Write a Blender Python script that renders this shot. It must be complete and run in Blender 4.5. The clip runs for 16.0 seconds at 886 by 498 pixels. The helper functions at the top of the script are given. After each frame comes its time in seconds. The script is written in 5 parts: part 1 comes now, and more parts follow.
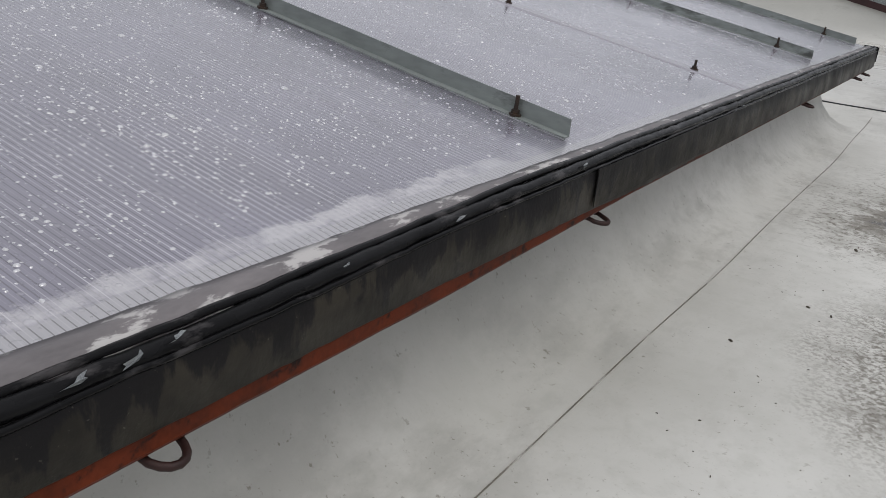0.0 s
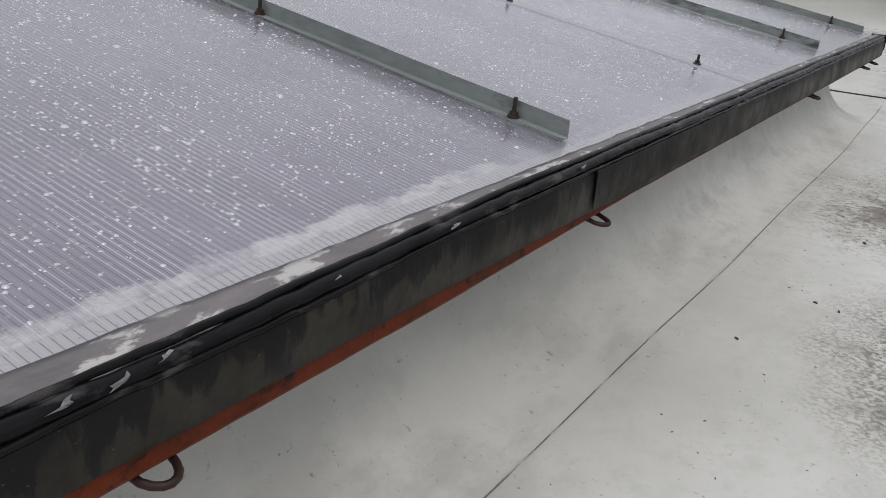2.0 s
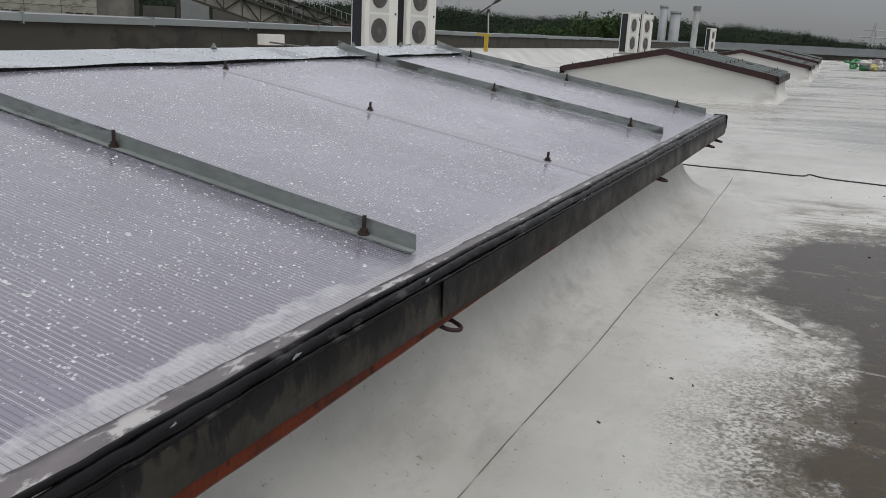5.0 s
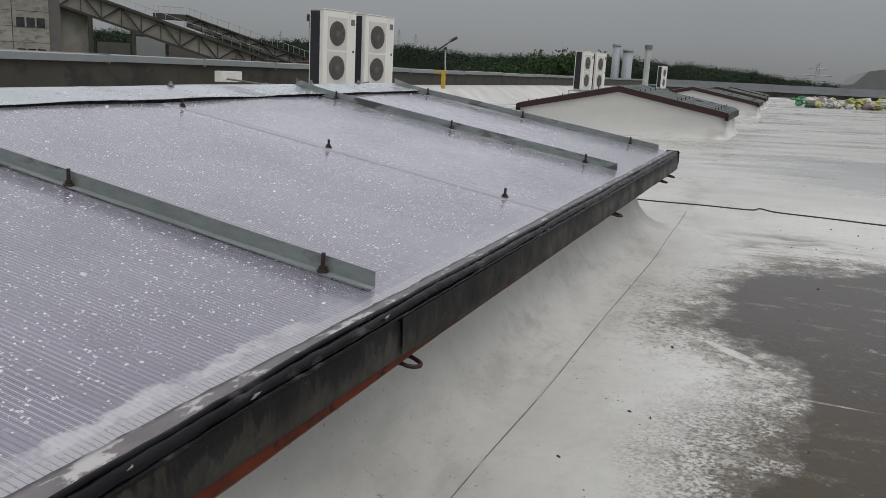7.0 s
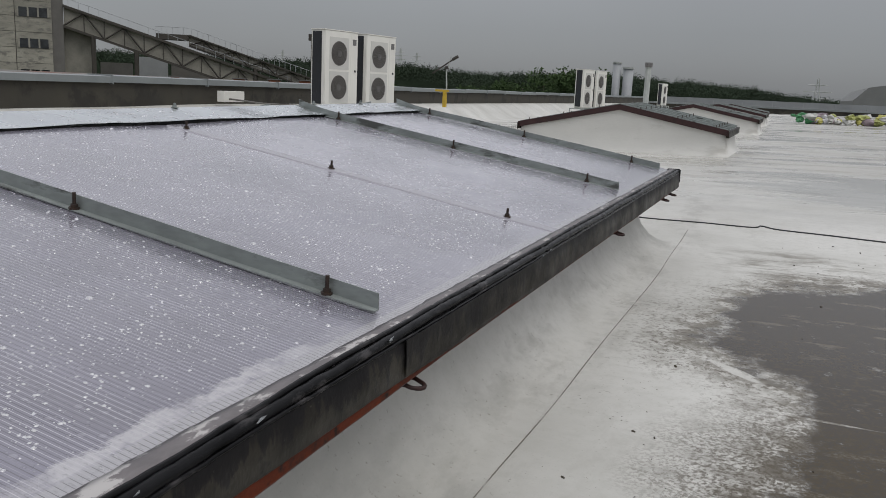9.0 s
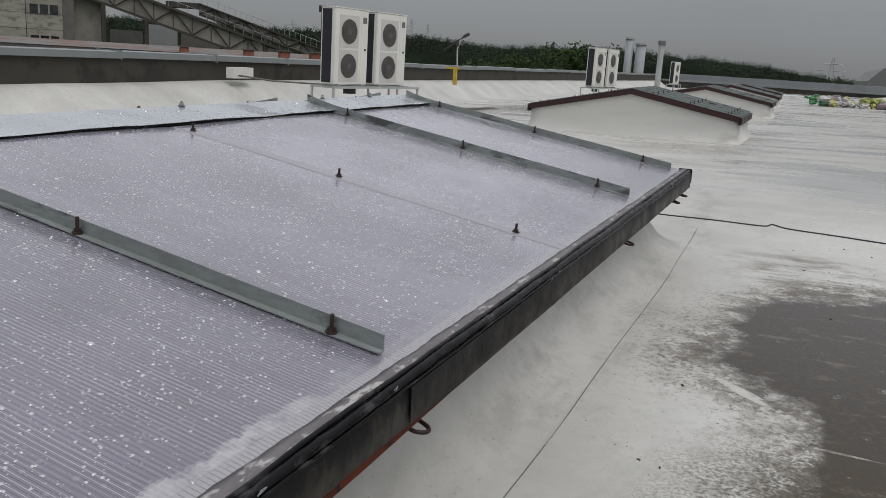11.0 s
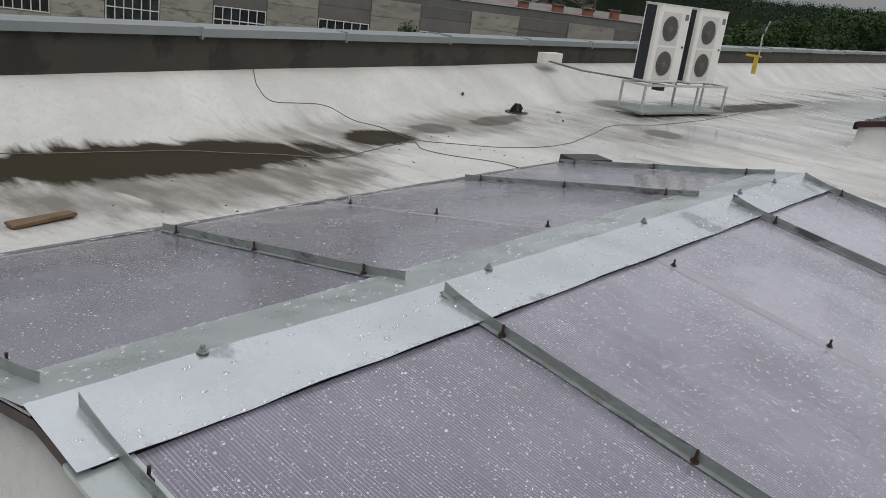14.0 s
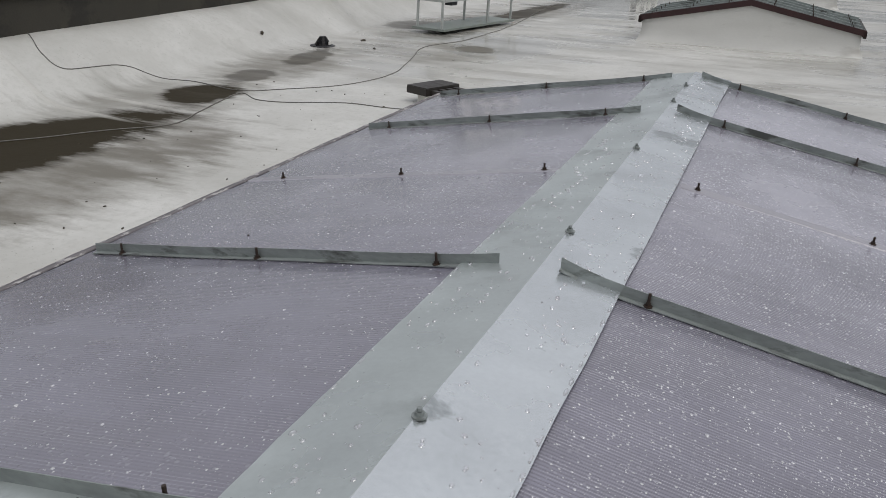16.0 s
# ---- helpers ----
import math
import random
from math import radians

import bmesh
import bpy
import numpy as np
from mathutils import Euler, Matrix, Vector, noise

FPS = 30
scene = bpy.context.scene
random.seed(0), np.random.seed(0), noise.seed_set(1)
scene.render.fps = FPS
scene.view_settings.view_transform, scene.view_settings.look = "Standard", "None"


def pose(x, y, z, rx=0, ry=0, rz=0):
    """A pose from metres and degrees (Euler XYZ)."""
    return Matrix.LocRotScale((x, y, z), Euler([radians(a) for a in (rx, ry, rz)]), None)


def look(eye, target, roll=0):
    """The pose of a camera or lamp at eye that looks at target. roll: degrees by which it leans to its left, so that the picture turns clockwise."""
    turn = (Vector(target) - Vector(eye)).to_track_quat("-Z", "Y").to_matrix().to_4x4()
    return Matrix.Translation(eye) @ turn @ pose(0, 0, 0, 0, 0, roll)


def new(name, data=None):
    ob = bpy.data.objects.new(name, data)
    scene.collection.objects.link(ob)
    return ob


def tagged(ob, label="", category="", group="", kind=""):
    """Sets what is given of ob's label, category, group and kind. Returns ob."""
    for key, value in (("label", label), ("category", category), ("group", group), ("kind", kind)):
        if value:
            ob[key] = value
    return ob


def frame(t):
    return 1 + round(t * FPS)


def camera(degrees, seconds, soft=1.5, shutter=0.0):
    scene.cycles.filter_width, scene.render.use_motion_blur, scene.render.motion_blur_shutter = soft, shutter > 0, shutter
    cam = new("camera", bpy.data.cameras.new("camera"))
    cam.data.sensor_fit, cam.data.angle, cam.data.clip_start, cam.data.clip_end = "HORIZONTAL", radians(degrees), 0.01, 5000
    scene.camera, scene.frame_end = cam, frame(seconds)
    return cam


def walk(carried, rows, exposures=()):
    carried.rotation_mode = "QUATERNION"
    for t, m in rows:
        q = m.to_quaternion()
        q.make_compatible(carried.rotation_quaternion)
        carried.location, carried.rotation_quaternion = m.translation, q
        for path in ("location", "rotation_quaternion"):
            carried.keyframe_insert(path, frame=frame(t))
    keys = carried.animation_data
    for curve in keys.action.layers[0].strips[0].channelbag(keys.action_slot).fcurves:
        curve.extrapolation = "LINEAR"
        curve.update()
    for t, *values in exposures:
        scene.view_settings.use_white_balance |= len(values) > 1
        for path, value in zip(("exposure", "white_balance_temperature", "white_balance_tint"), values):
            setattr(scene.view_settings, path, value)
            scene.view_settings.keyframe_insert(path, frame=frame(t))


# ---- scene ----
cam = camera(55.9, 16.0, soft=0.8)
# the flat roof falls gently; ROOF takes places on it into the upright world
ROOF = Vector((0.015, 0.01, 1)).rotation_difference(Vector((0, 0, 1))).to_matrix().to_4x4()
PATH = [
    (0, (2.823, -2.068, 0.951), (1.844, -0.471, 0.249), 5.7),
    (0.5, (2.817, -2.06, 0.952), (1.834, -0.469, 0.243), 5.4),
    (1, (2.831, -2.04, 0.959), (1.845, -0.453, 0.245), 4.2),
    (1.5, (2.834, -2.033, 0.958), (1.84, -0.45, 0.245), 4.1),
    (2, (2.836, -2.043, 0.969), (1.837, -0.465, 0.255), 4.3),
    (2.5, (2.846, -2.048, 0.981), (1.848, -0.465, 0.276), 4.0),
    (3, (2.866, -2.046, 0.999), (1.869, -0.451, 0.318), 3.8),
    (3.5, (2.906, -2.037, 1.032), (1.924, -0.413, 0.401), 2.6),
    (4, (2.927, -2.022, 1.044), (2.006, -0.34, 0.475), 2.0),
    (4.5, (2.947, -2.03, 1.059), (2.074, -0.313, 0.521), 1.8),
    (7, (2.96, -2.053, 1.073), (2.202, -0.253, 0.644), 1.9),
    (7.5, (2.96, -2.051, 1.075), (2.194, -0.252, 0.656), 1.6),
    (8, (2.963, -2.054, 1.076), (2.187, -0.257, 0.667), 1.4),
    (8.5, (2.96, -2.055, 1.08), (2.185, -0.255, 0.68), 1.6),
    (9, (2.96, -2.062, 1.085), (2.193, -0.256, 0.697), 1.6),
    (11.3, (2.91, -1.991, 1.312), (2.131, -0.214, 0.828), 3.1),
    (11.5, (2.877, -1.986, 1.438), (2.101, -0.241, 0.843), 3.2),
    (12, (2.883, -2.042, 1.862), (1.952, -0.43, 1.131), 1.2),
    (12.5, (2.864, -2.183, 2.071), (1.794, -0.643, 1.373), 4.4),
    (13, (2.54, -2.48, 2.076), (1.4, -0.957, 1.458), 3.9),
    (13.5, (2.226, -2.623, 2.064), (1.084, -1.099, 1.452), 5.3),
    (14, (1.907, -2.68, 2.064), (0.712, -1.201, 1.444), 6.5),
    (14.5, (1.677, -2.856, 2.035), (0.584, -1.302, 1.411), 3.5),
    (15, (1.301, -3.068, 2.092), (0.434, -1.38, 1.46), 4.8),
    (15.5, (0.976, -3.021, 2.026), (0.175, -1.307, 1.376), 3.1),
    (16, (0.632, -2.87, 2.003), (-0.053, -1.144, 1.26), 2.0),
]
walk(cam, [(t, ROOF @ look(eye, target, roll)) for t, eye, target, roll in PATH], exposures=((0, 0.03), (3.5, 0.09), (4.5, 0.02), (7, -0.02), (9, -0.01), (11.5, -0.09), (13, -0.02), (15, -0.06), (16, -0.13)))

# ---- world, light, exposure ----
SUN_EL, SUN_AZ = 62.0, 115.0
world = bpy.data.worlds.new("overcast_sky")
scene.world = world
world.use_nodes = True
wn, wl = world.node_tree.nodes, world.node_tree.links
wn.clear()
sky = wn.new("ShaderNodeTexSky")
sky.sky_type, sky.sun_disc = "NISHITA", False
sky.sun_elevation, sky.sun_rotation = radians(SUN_EL), radians(SUN_AZ)
wet = wn.new("ShaderNodeHueSaturation")
wet.inputs["Saturation"].default_value = 0.25
wet.inputs["Value"].default_value = 0.03
wgeo = wn.new("ShaderNodeTexCoord")
wsep = wn.new("ShaderNodeSeparateXYZ")
wramp = wn.new("ShaderNodeValToRGB")
wramp.color_ramp.elements[0].position, wramp.color_ramp.elements[0].color = 0.02, (0.172, 0.183, 0.198, 1)
wramp.color_ramp.elements[1].position, wramp.color_ramp.elements[1].color = 0.85, (0.94, 0.95, 1.02, 1)
mid = wramp.color_ramp.elements.new(0.27)
mid.color = (0.58, 0.59, 0.64, 1)
low_sky = wramp.color_ramp.elements.new(0.11)
low_sky.color = (0.245, 0.257, 0.278, 1)
wnoise = wn.new("ShaderNodeTexNoise")
wnoise.inputs["Scale"].default_value, wnoise.inputs["Detail"].default_value = 3.0, 4.0
wcloud = wn.new("ShaderNodeMapRange")
wcloud.inputs["To Min"].default_value, wcloud.inputs["To Max"].default_value = 0.85, 1.15
wmul = wn.new("ShaderNodeVectorMath")
wmul.operation = "SCALE"
wadd = wn.new("ShaderNodeVectorMath")
wadd.operation = "ADD"
wbg = wn.new("ShaderNodeBackground")
wbg.inputs["Strength"].default_value = 0.76
wout = wn.new("ShaderNodeOutputWorld")
wl.new(sky.outputs[0], wet.inputs["Color"])
wl.new(wgeo.outputs["Generated"], wsep.inputs[0])
wl.new(wsep.outputs["Z"], wramp.inputs[0])
wl.new(wgeo.outputs["Generated"], wnoise.inputs["Vector"])
wl.new(wnoise.outputs["Fac"], wcloud.inputs["Value"])
wl.new(wramp.outputs[0], wmul.inputs[0])
wl.new(wcloud.outputs[0], wmul.inputs["Scale"])
wl.new(wmul.outputs[0], wadd.inputs[0])
wl.new(wet.outputs[0], wadd.inputs[1])
wl.new(wadd.outputs[0], wbg.inputs["Color"])
wl.new(wbg.outputs[0], wout.inputs[0])
sun = new("sun", bpy.data.lights.new("sun", "SUN"))
sun.data.energy, sun.data.angle, sun.data.color = 1.15, radians(40), (1.0, 0.97, 0.93)
sun.rotation_euler = (radians(90 - SUN_EL), 0, radians(180 - SUN_AZ))
scene.view_settings.exposure = 0.0


# ---- materials ----
def material(name, colour, rough=0.6, metal=0.0, spread=0.15, scale=6.0, bump=0.0, fine=120.0, dirt=None, dirt_scale=2.0, dirt_from=0.55, stretch=(1, 1, 1), rand=0.0, spec=0.5, coat=0.0, rough_spread=0.1, dirt_soft=0.06):
    """Noise at two scales for colour, roughness and relief, and patches of dirt with ragged edges."""
    m = bpy.data.materials.new(name)
    m.use_nodes = True
    n, l = m.node_tree.nodes, m.node_tree.links
    b = n["Principled BSDF"]
    b.inputs["Metallic"].default_value, b.inputs["Specular IOR Level"].default_value, b.inputs["Coat Weight"].default_value = metal, spec, coat
    b.inputs["Coat Roughness"].default_value = 0.08
    tc = n.new("ShaderNodeTexCoord")
    mp = n.new("ShaderNodeMapping")
    mp.inputs["Scale"].default_value = stretch
    l.new(tc.outputs["Object"], mp.inputs[0])
    big, small = n.new("ShaderNodeTexNoise"), n.new("ShaderNodeTexNoise")
    for x, sc, de in ((big, scale, 5), (small, fine, 3)):
        x.inputs["Scale"].default_value, x.inputs["Detail"].default_value = sc, de
        l.new(mp.outputs[0], x.inputs["Vector"])
    mixn = n.new("ShaderNodeMath")
    mixn.operation = "MULTIPLY_ADD"
    mixn.inputs[1].default_value = 0.35
    l.new(small.outputs["Fac"], mixn.inputs[0])
    l.new(big.outputs["Fac"], mixn.inputs[2])
    rg = n.new("ShaderNodeMapRange")
    rg.inputs["From Min"].default_value, rg.inputs["From Max"].default_value = 0.42, 0.93
    rg.inputs["To Min"].default_value, rg.inputs["To Max"].default_value = 1 - spread, 1 + spread
    l.new(mixn.outputs[0], rg.inputs["Value"])
    value = rg.outputs[0]
    if rand:
        oi = n.new("ShaderNodeObjectInfo")
        rr = n.new("ShaderNodeMapRange")
        rr.inputs["To Min"].default_value, rr.inputs["To Max"].default_value = 1 - rand, 1 + rand
        l.new(oi.outputs["Random"], rr.inputs["Value"])
        mm = n.new("ShaderNodeMath")
        mm.operation = "MULTIPLY"
        l.new(value, mm.inputs[0])
        l.new(rr.outputs[0], mm.inputs[1])
        value = mm.outputs[0]
    sc = n.new("ShaderNodeVectorMath")
    sc.operation = "SCALE"
    sc.inputs[0].default_value = colour
    l.new(value, sc.inputs["Scale"])
    out = sc.outputs[0]
    if dirt:
        dn = n.new("ShaderNodeTexNoise")
        dn.inputs["Scale"].default_value, dn.inputs["Detail"].default_value, dn.inputs["Roughness"].default_value = dirt_scale, 8, 0.65
        l.new(mp.outputs[0], dn.inputs["Vector"])
        dr = n.new("ShaderNodeMapRange")
        dr.inputs["From Min"].default_value, dr.inputs["From Max"].default_value = dirt_from, dirt_from + dirt_soft
        l.new(dn.outputs["Fac"], dr.inputs["Value"])
        dm = n.new("ShaderNodeMix")
        dm.data_type = "RGBA"
        l.new(dr.outputs[0], dm.inputs["Factor"])
        l.new(out, dm.inputs["A"])
        dm.inputs["B"].default_value = (*dirt, 1)
        out = dm.outputs["Result"]
    l.new(out, b.inputs["Base Color"])
    ro = n.new("ShaderNodeMapRange")
    ro.inputs["From Min"].default_value, ro.inputs["From Max"].default_value = 0.3, 0.7
    ro.inputs["To Min"].default_value, ro.inputs["To Max"].default_value = max(0.02, rough - rough_spread), min(1, rough + rough_spread)
    l.new(big.outputs["Fac"], ro.inputs["Value"])
    l.new(ro.outputs[0], b.inputs["Roughness"])
    if bump:
        bp = n.new("ShaderNodeBump")
        bp.inputs["Strength"].default_value, bp.inputs["Distance"].default_value = 0.5, bump
        l.new(mixn.outputs[0], bp.inputs["Height"])
        l.new(bp.outputs[0], b.inputs["Normal"])
    return m


def node(m, kind, **inputs):
    x = m.node_tree.nodes.new(kind)
    for key, v in inputs.items():
        x.inputs[key].default_value = v
    return x


def maths(m, op, a, b=None, c=None, clamp=False):
    x = m.node_tree.nodes.new("ShaderNodeMath")
    x.operation, x.use_clamp = op, clamp
    for i, v in enumerate((a, b, c)):
        if v is None:
            continue
        if isinstance(v, (int, float)):
            x.inputs[i].default_value = v
        else:
            m.node_tree.links.new(v, x.inputs[i])
    return x.outputs[0]


def ramp(m, v, lo, hi, a=0.0, b=1.0):
    x = m.node_tree.nodes.new("ShaderNodeMapRange")
    x.inputs["From Min"].default_value, x.inputs["From Max"].default_value = lo, hi
    x.inputs["To Min"].default_value, x.inputs["To Max"].default_value = a, b
    m.node_tree.links.new(v, x.inputs["Value"])
    return x.outputs[0]


def mixed(m, fac, a, b):
    x = m.node_tree.nodes.new("ShaderNodeMix")
    x.data_type = "RGBA"
    for key, v in (("Factor", fac), ("A", a), ("B", b)):
        if isinstance(v, tuple):
            x.inputs[key].default_value = (*v, 1)
        elif isinstance(v, (int, float)):
            x.inputs[key].default_value = v
        else:
            m.node_tree.links.new(v, x.inputs[key])
    return x.outputs["Result"]


def noise_of(m, scale, detail=5, rough=0.55, stretch=(1, 1, 1), shift=(0, 0, 0), coords="Object"):
    tc = m.node_tree.nodes.new("ShaderNodeTexCoord")
    mp = node(m, "ShaderNodeMapping", Scale=stretch, Location=shift)
    nz = node(m, "ShaderNodeTexNoise", Scale=scale, Detail=detail, Roughness=rough)
    m.node_tree.links.new(tc.outputs[coords], mp.inputs[0])
    m.node_tree.links.new(mp.outputs[0], nz.inputs["Vector"])
    return nz.outputs["Fac"]


def place_of(m):
    tc = m.node_tree.nodes.new("ShaderNodeTexCoord")
    sx = m.node_tree.nodes.new("ShaderNodeSeparateXYZ")
    m.node_tree.links.new(tc.outputs["Object"], sx.inputs[0])
    return sx.outputs


def membrane_material():
    """White welded roofing membrane: grey film of dirt, long water streaks, muddy hollows that hold water."""
    m = bpy.data.materials.new("roof_membrane")
    m.use_nodes = True
    b, l = m.node_tree.nodes["Principled BSDF"], m.node_tree.links
    x, y, z = place_of(m)
    film = noise_of(m, 0.7, 6, 0.6)
    fine = noise_of(m, 14, 6, 0.65)
    grain = noise_of(m, 90, 3)
    base = mixed(m, ramp(m, film, 0.35, 0.7), (0.60, 0.595, 0.56), (0.43, 0.425, 0.39))
    base = mixed(m, ramp(m, fine, 0.48, 0.7, 0, 0.5), base, (0.42, 0.42, 0.38))
    base = mixed(m, ramp(m, grain, 0.62, 0.75, 0, 0.35), base, (0.33, 0.31, 0.26))
    streak = noise_of(m, 0.8, 6, 0.62, (0.45, 1.5, 1))
    far = maths(m, "MULTIPLY", ramp(m, y, 4.0, 9.0, 0.0, 1.0), ramp(m, x, -7.0, -6.2, 0.2, 1.0))
    base = mixed(m, maths(m, "MULTIPLY", ramp(m, streak, 0.46, 0.68, 0, 0.6), far), base, (0.29, 0.285, 0.255))
    # darker grey towards the far right of the roof, broken up by noise
    far_right = maths(m, "MULTIPLY", ramp(m, y, 4.5, 10.0), ramp(m, x, 0.5, 4.0))
    base = mixed(m, maths(m, "MULTIPLY", far_right, ramp(m, film, 0.3, 0.6, 0.8, 0.35)), base, (0.31, 0.305, 0.28))
    ragged = noise_of(m, 2.2, 9, 0.68)
    torn = noise_of(m, 8.0, 9, 0.75, (1, 1, 1), (3, 1, 0))
    flecks = noise_of(m, 34, 6, 0.72, (1, 1, 1), (1, 5, 0))
    scuff = noise_of(m, 2.6, 8, 0.7, (1.6, 0.8, 1), (7, 3, 0))
    base = mixed(m, maths(m, "MULTIPLY", ramp(m, scuff, 0.54, 0.72, 0, 0.4), ramp(m, x, -7.0, -5.8, 0.15, 1.0)), base, (0.31, 0.30, 0.265))

    washed = noise_of(m, 2.0, 9, 0.66, (0.55, 1.9, 1), (5, 2, 0))

    def hollow(cx, cy, rx, ry, turn=0.0, rough_edge=1.1, by=None):
        c, s = math.cos(turn), math.sin(turn)
        dx, dy = maths(m, "SUBTRACT", x, cx), maths(m, "SUBTRACT", y, cy)
        u = maths(m, "MULTIPLY_ADD", dx, c / rx, maths(m, "MULTIPLY", dy, s / rx))
        v = maths(m, "MULTIPLY_ADD", dx, -s / ry, maths(m, "MULTIPLY", dy, c / ry))
        r = maths(m, "SQRT", maths(m, "ADD", maths(m, "MULTIPLY", u, u), maths(m, "MULTIPLY", v, v)))
        r = maths(m, "ADD", r, maths(m, "MULTIPLY", maths(m, "SUBTRACT", by or ragged, 0.5), rough_edge))
        return r

    foot = maths(m, "MULTIPLY", ramp(m, x, 1.9, 2.0), ramp(m, x, 2.22, 2.42, 1, 0))
    rub = noise_of(m, 2.0, 8, 0.68, (1.8, 0.8, 1), (2, 9, 0))
    base = mixed(m, maths(m, "MULTIPLY", foot, ramp(m, rub, 0.49, 0.62, 0, 0.5)), base, (0.29, 0.285, 0.26))
    specks = noise_of(m, 48, 4, 0.7, (1, 1, 1), (6, 2, 0))
    base = mixed(m, maths(m, "MULTIPLY", ramp(m, specks, 0.63, 0.68, 0, 0.7), ramp(m, rub, 0.42, 0.55)), base, (0.15, 0.14, 0.10))
    # silt and standing water beside the skylight
    mud = maths(m, "MINIMUM", hollow(3.84, 2.05, 1.30, 1.36, 0.0, rough_edge=0.8), maths(m, "MINIMUM", hollow(3.80, 0.30, 0.90, 0.84, 0.0, rough_edge=0.75), hollow(3.72, 1.05, 0.74, 0.6, 0.0, rough_edge=0.6)))
    for cx, cy, rx, ry, tn, amp in ((2.80, 1.30, 0.30, 0.045, -0.80, 1.0), (3.10, 0.90, 0.40, 0.020, -0.08, 0.78), (3.62, 1.52, 0.30, 0.022, -0.35, 0.6), (3.75, 2.15, 0.16, 0.05, 0.3, 0.55)):
        mud = maths(m, "MAXIMUM", mud, ramp(m, hollow(cx, cy, rx, ry, tn, rough_edge=0.8), 0.3, 1.4, 1.25 * amp, 0.4))
    silt = ramp(m, mud, 0.86, 0.96, 1, 0)
    patchy = ramp(m, torn, 0.43, 0.52)
    fringe = maths(m, "MULTIPLY", ramp(m, mud, 0.96, 1.14, 1, 0), patchy)
    base = mixed(m, maths(m, "MULTIPLY", fringe, 0.8), base, (0.10, 0.084, 0.056))
    outlier = maths(m, "MULTIPLY", ramp(m, hollow(2.98, 3.55, 0.55, 0.75, 0.2, rough_edge=1.2), 0.5, 1.1, 1, 0), ramp(m, noise_of(m, 3.2, 8, 0.7, (0.8, 2.0, 1), (4, 4, 0)), 0.46, 0.60))
    base = mixed(m, maths(m, "MULTIPLY", outlier, 0.7), base, (0.12, 0.105, 0.075))
    wetmask = maths(m, "MULTIPLY", silt, ramp(m, torn, 0.30, 0.40, 0.55, 1.0))
    base = mixed(m, wetmask, base, (0.056, 0.049, 0.040))
    isles = maths(m, "MULTIPLY", silt, ramp(m, noise_of(m, 4.0, 8, 0.68, (0.7, 1.7, 1), (8, 1, 0)), 0.57, 0.64, 0, 0.6))
    base = mixed(m, isles, base, (0.17, 0.15, 0.115))
    skirt = maths(m, "MULTIPLY", ramp(m, mud, 1.0, 1.30, 1, 0), ramp(m, flecks, 0.52, 0.58))
    base = mixed(m, maths(m, "MULTIPLY", skirt, 0.75), base, (0.08, 0.064, 0.04))
    near = hollow(3.12, 0.25, 0.52, 0.75, 0.1)
    grit = noise_of(m, 70, 6, 0.7, (1, 1, 1), (2, 5, 3))
    nearm = maths(m, "MULTIPLY", ramp(m, near, 0.55, 1.2, 1, 0), maths(m, "MAXIMUM", maths(m, "MULTIPLY", ramp(m, torn, 0.46, 0.6), 0.6), ramp(m, grit, 0.46, 0.56)))
    base = mixed(m, maths(m, "MULTIPLY", nearm, 0.9), base, (0.065, 0.051, 0.03))
    # the gutter line between skylights and parapet
    wet_all = wetmask
    swirl = ramp(m, noise_of(m, 1.25, 7, 0.62, (0.7, 1.8, 1), (2, 6, 0)), 0.34, 0.60, 0.4, 1.15)
    dry_mud = None
    thin, thick = (0.15, 0.138, 0.11), (0.031, 0.025, 0.014)
    for cx, cy, rx, ry, tn, dark, tone in (
        (-4.5, 1.4, 0.85, 2.2, -0.12, 0.85, thin), (-4.55, 3.3, 0.6, 0.9, 0.5, 0.6, thin), (-5.6, 4.2, 0.9, 1.6, 0.1, 0.55, thin), (-5.75, 7.2, 0.75, 1.7, 0.1, 0.7, thin),
        (-5.5, 13.5, 0.9, 2.6, 0.05, 0.8, thin), (-4.6, 9.4, 1.0, 1.0, 0.4, 0.5, thin), (-4.9, 18.0, 0.7, 5.0, -0.03, 0.7, thin),
        (-5.55, 1.85, 0.66, 2.2, -0.12, 1.0, thick), (-5.55, 4.98, 0.42, 0.55, 0.25, 1.0, thick), (-5.72, 6.2, 0.28, 0.45, 0.2, 0.7, thick), (-5.85, 7.9, 0.25, 0.8, 0.2, 0.75, thick),
        (-4.05, 10.0, 0.3, 0.35, 0.5, 0.7, thick), (-5.15, 16.2, 0.33, 3.6, -0.03, 0.9, thick), (-6.2, 12.4, 0.5, 0.7, 0.1, 0.6, thick)):
        h = hollow(cx, cy, rx, ry, tn, rough_edge=1.9 if tone is thin else 1.3, by=washed)
        k = maths(m, "MULTIPLY", ramp(m, h, 0.7 if tone is thin else 0.9, 1.2, 1, 0), dark)
        if tone is thin:
            k = maths(m, "MULTIPLY", k, swirl)
        base = mixed(m, k, base, tone)
        if tone is thin:
            continue
        dry_mud = k if dry_mud is None else maths(m, "MAXIMUM", dry_mud, k)
    for cx, cy, rx, ry, tn in FOLDS:
        base = mixed(m, ramp(m, hollow(cx, cy, rx, ry, tn, rough_edge=0.7), 0.35, 1.15, 0.75, 0), base, (0.50, 0.49, 0.45))
    damp = ramp(m, noise_of(m, 0.45, 5, 0.6, (0.6, 1.4, 1), (4, 2, 0)), 0.46, 0.6)
    damp = maths(m, "MULTIPLY", damp, far)
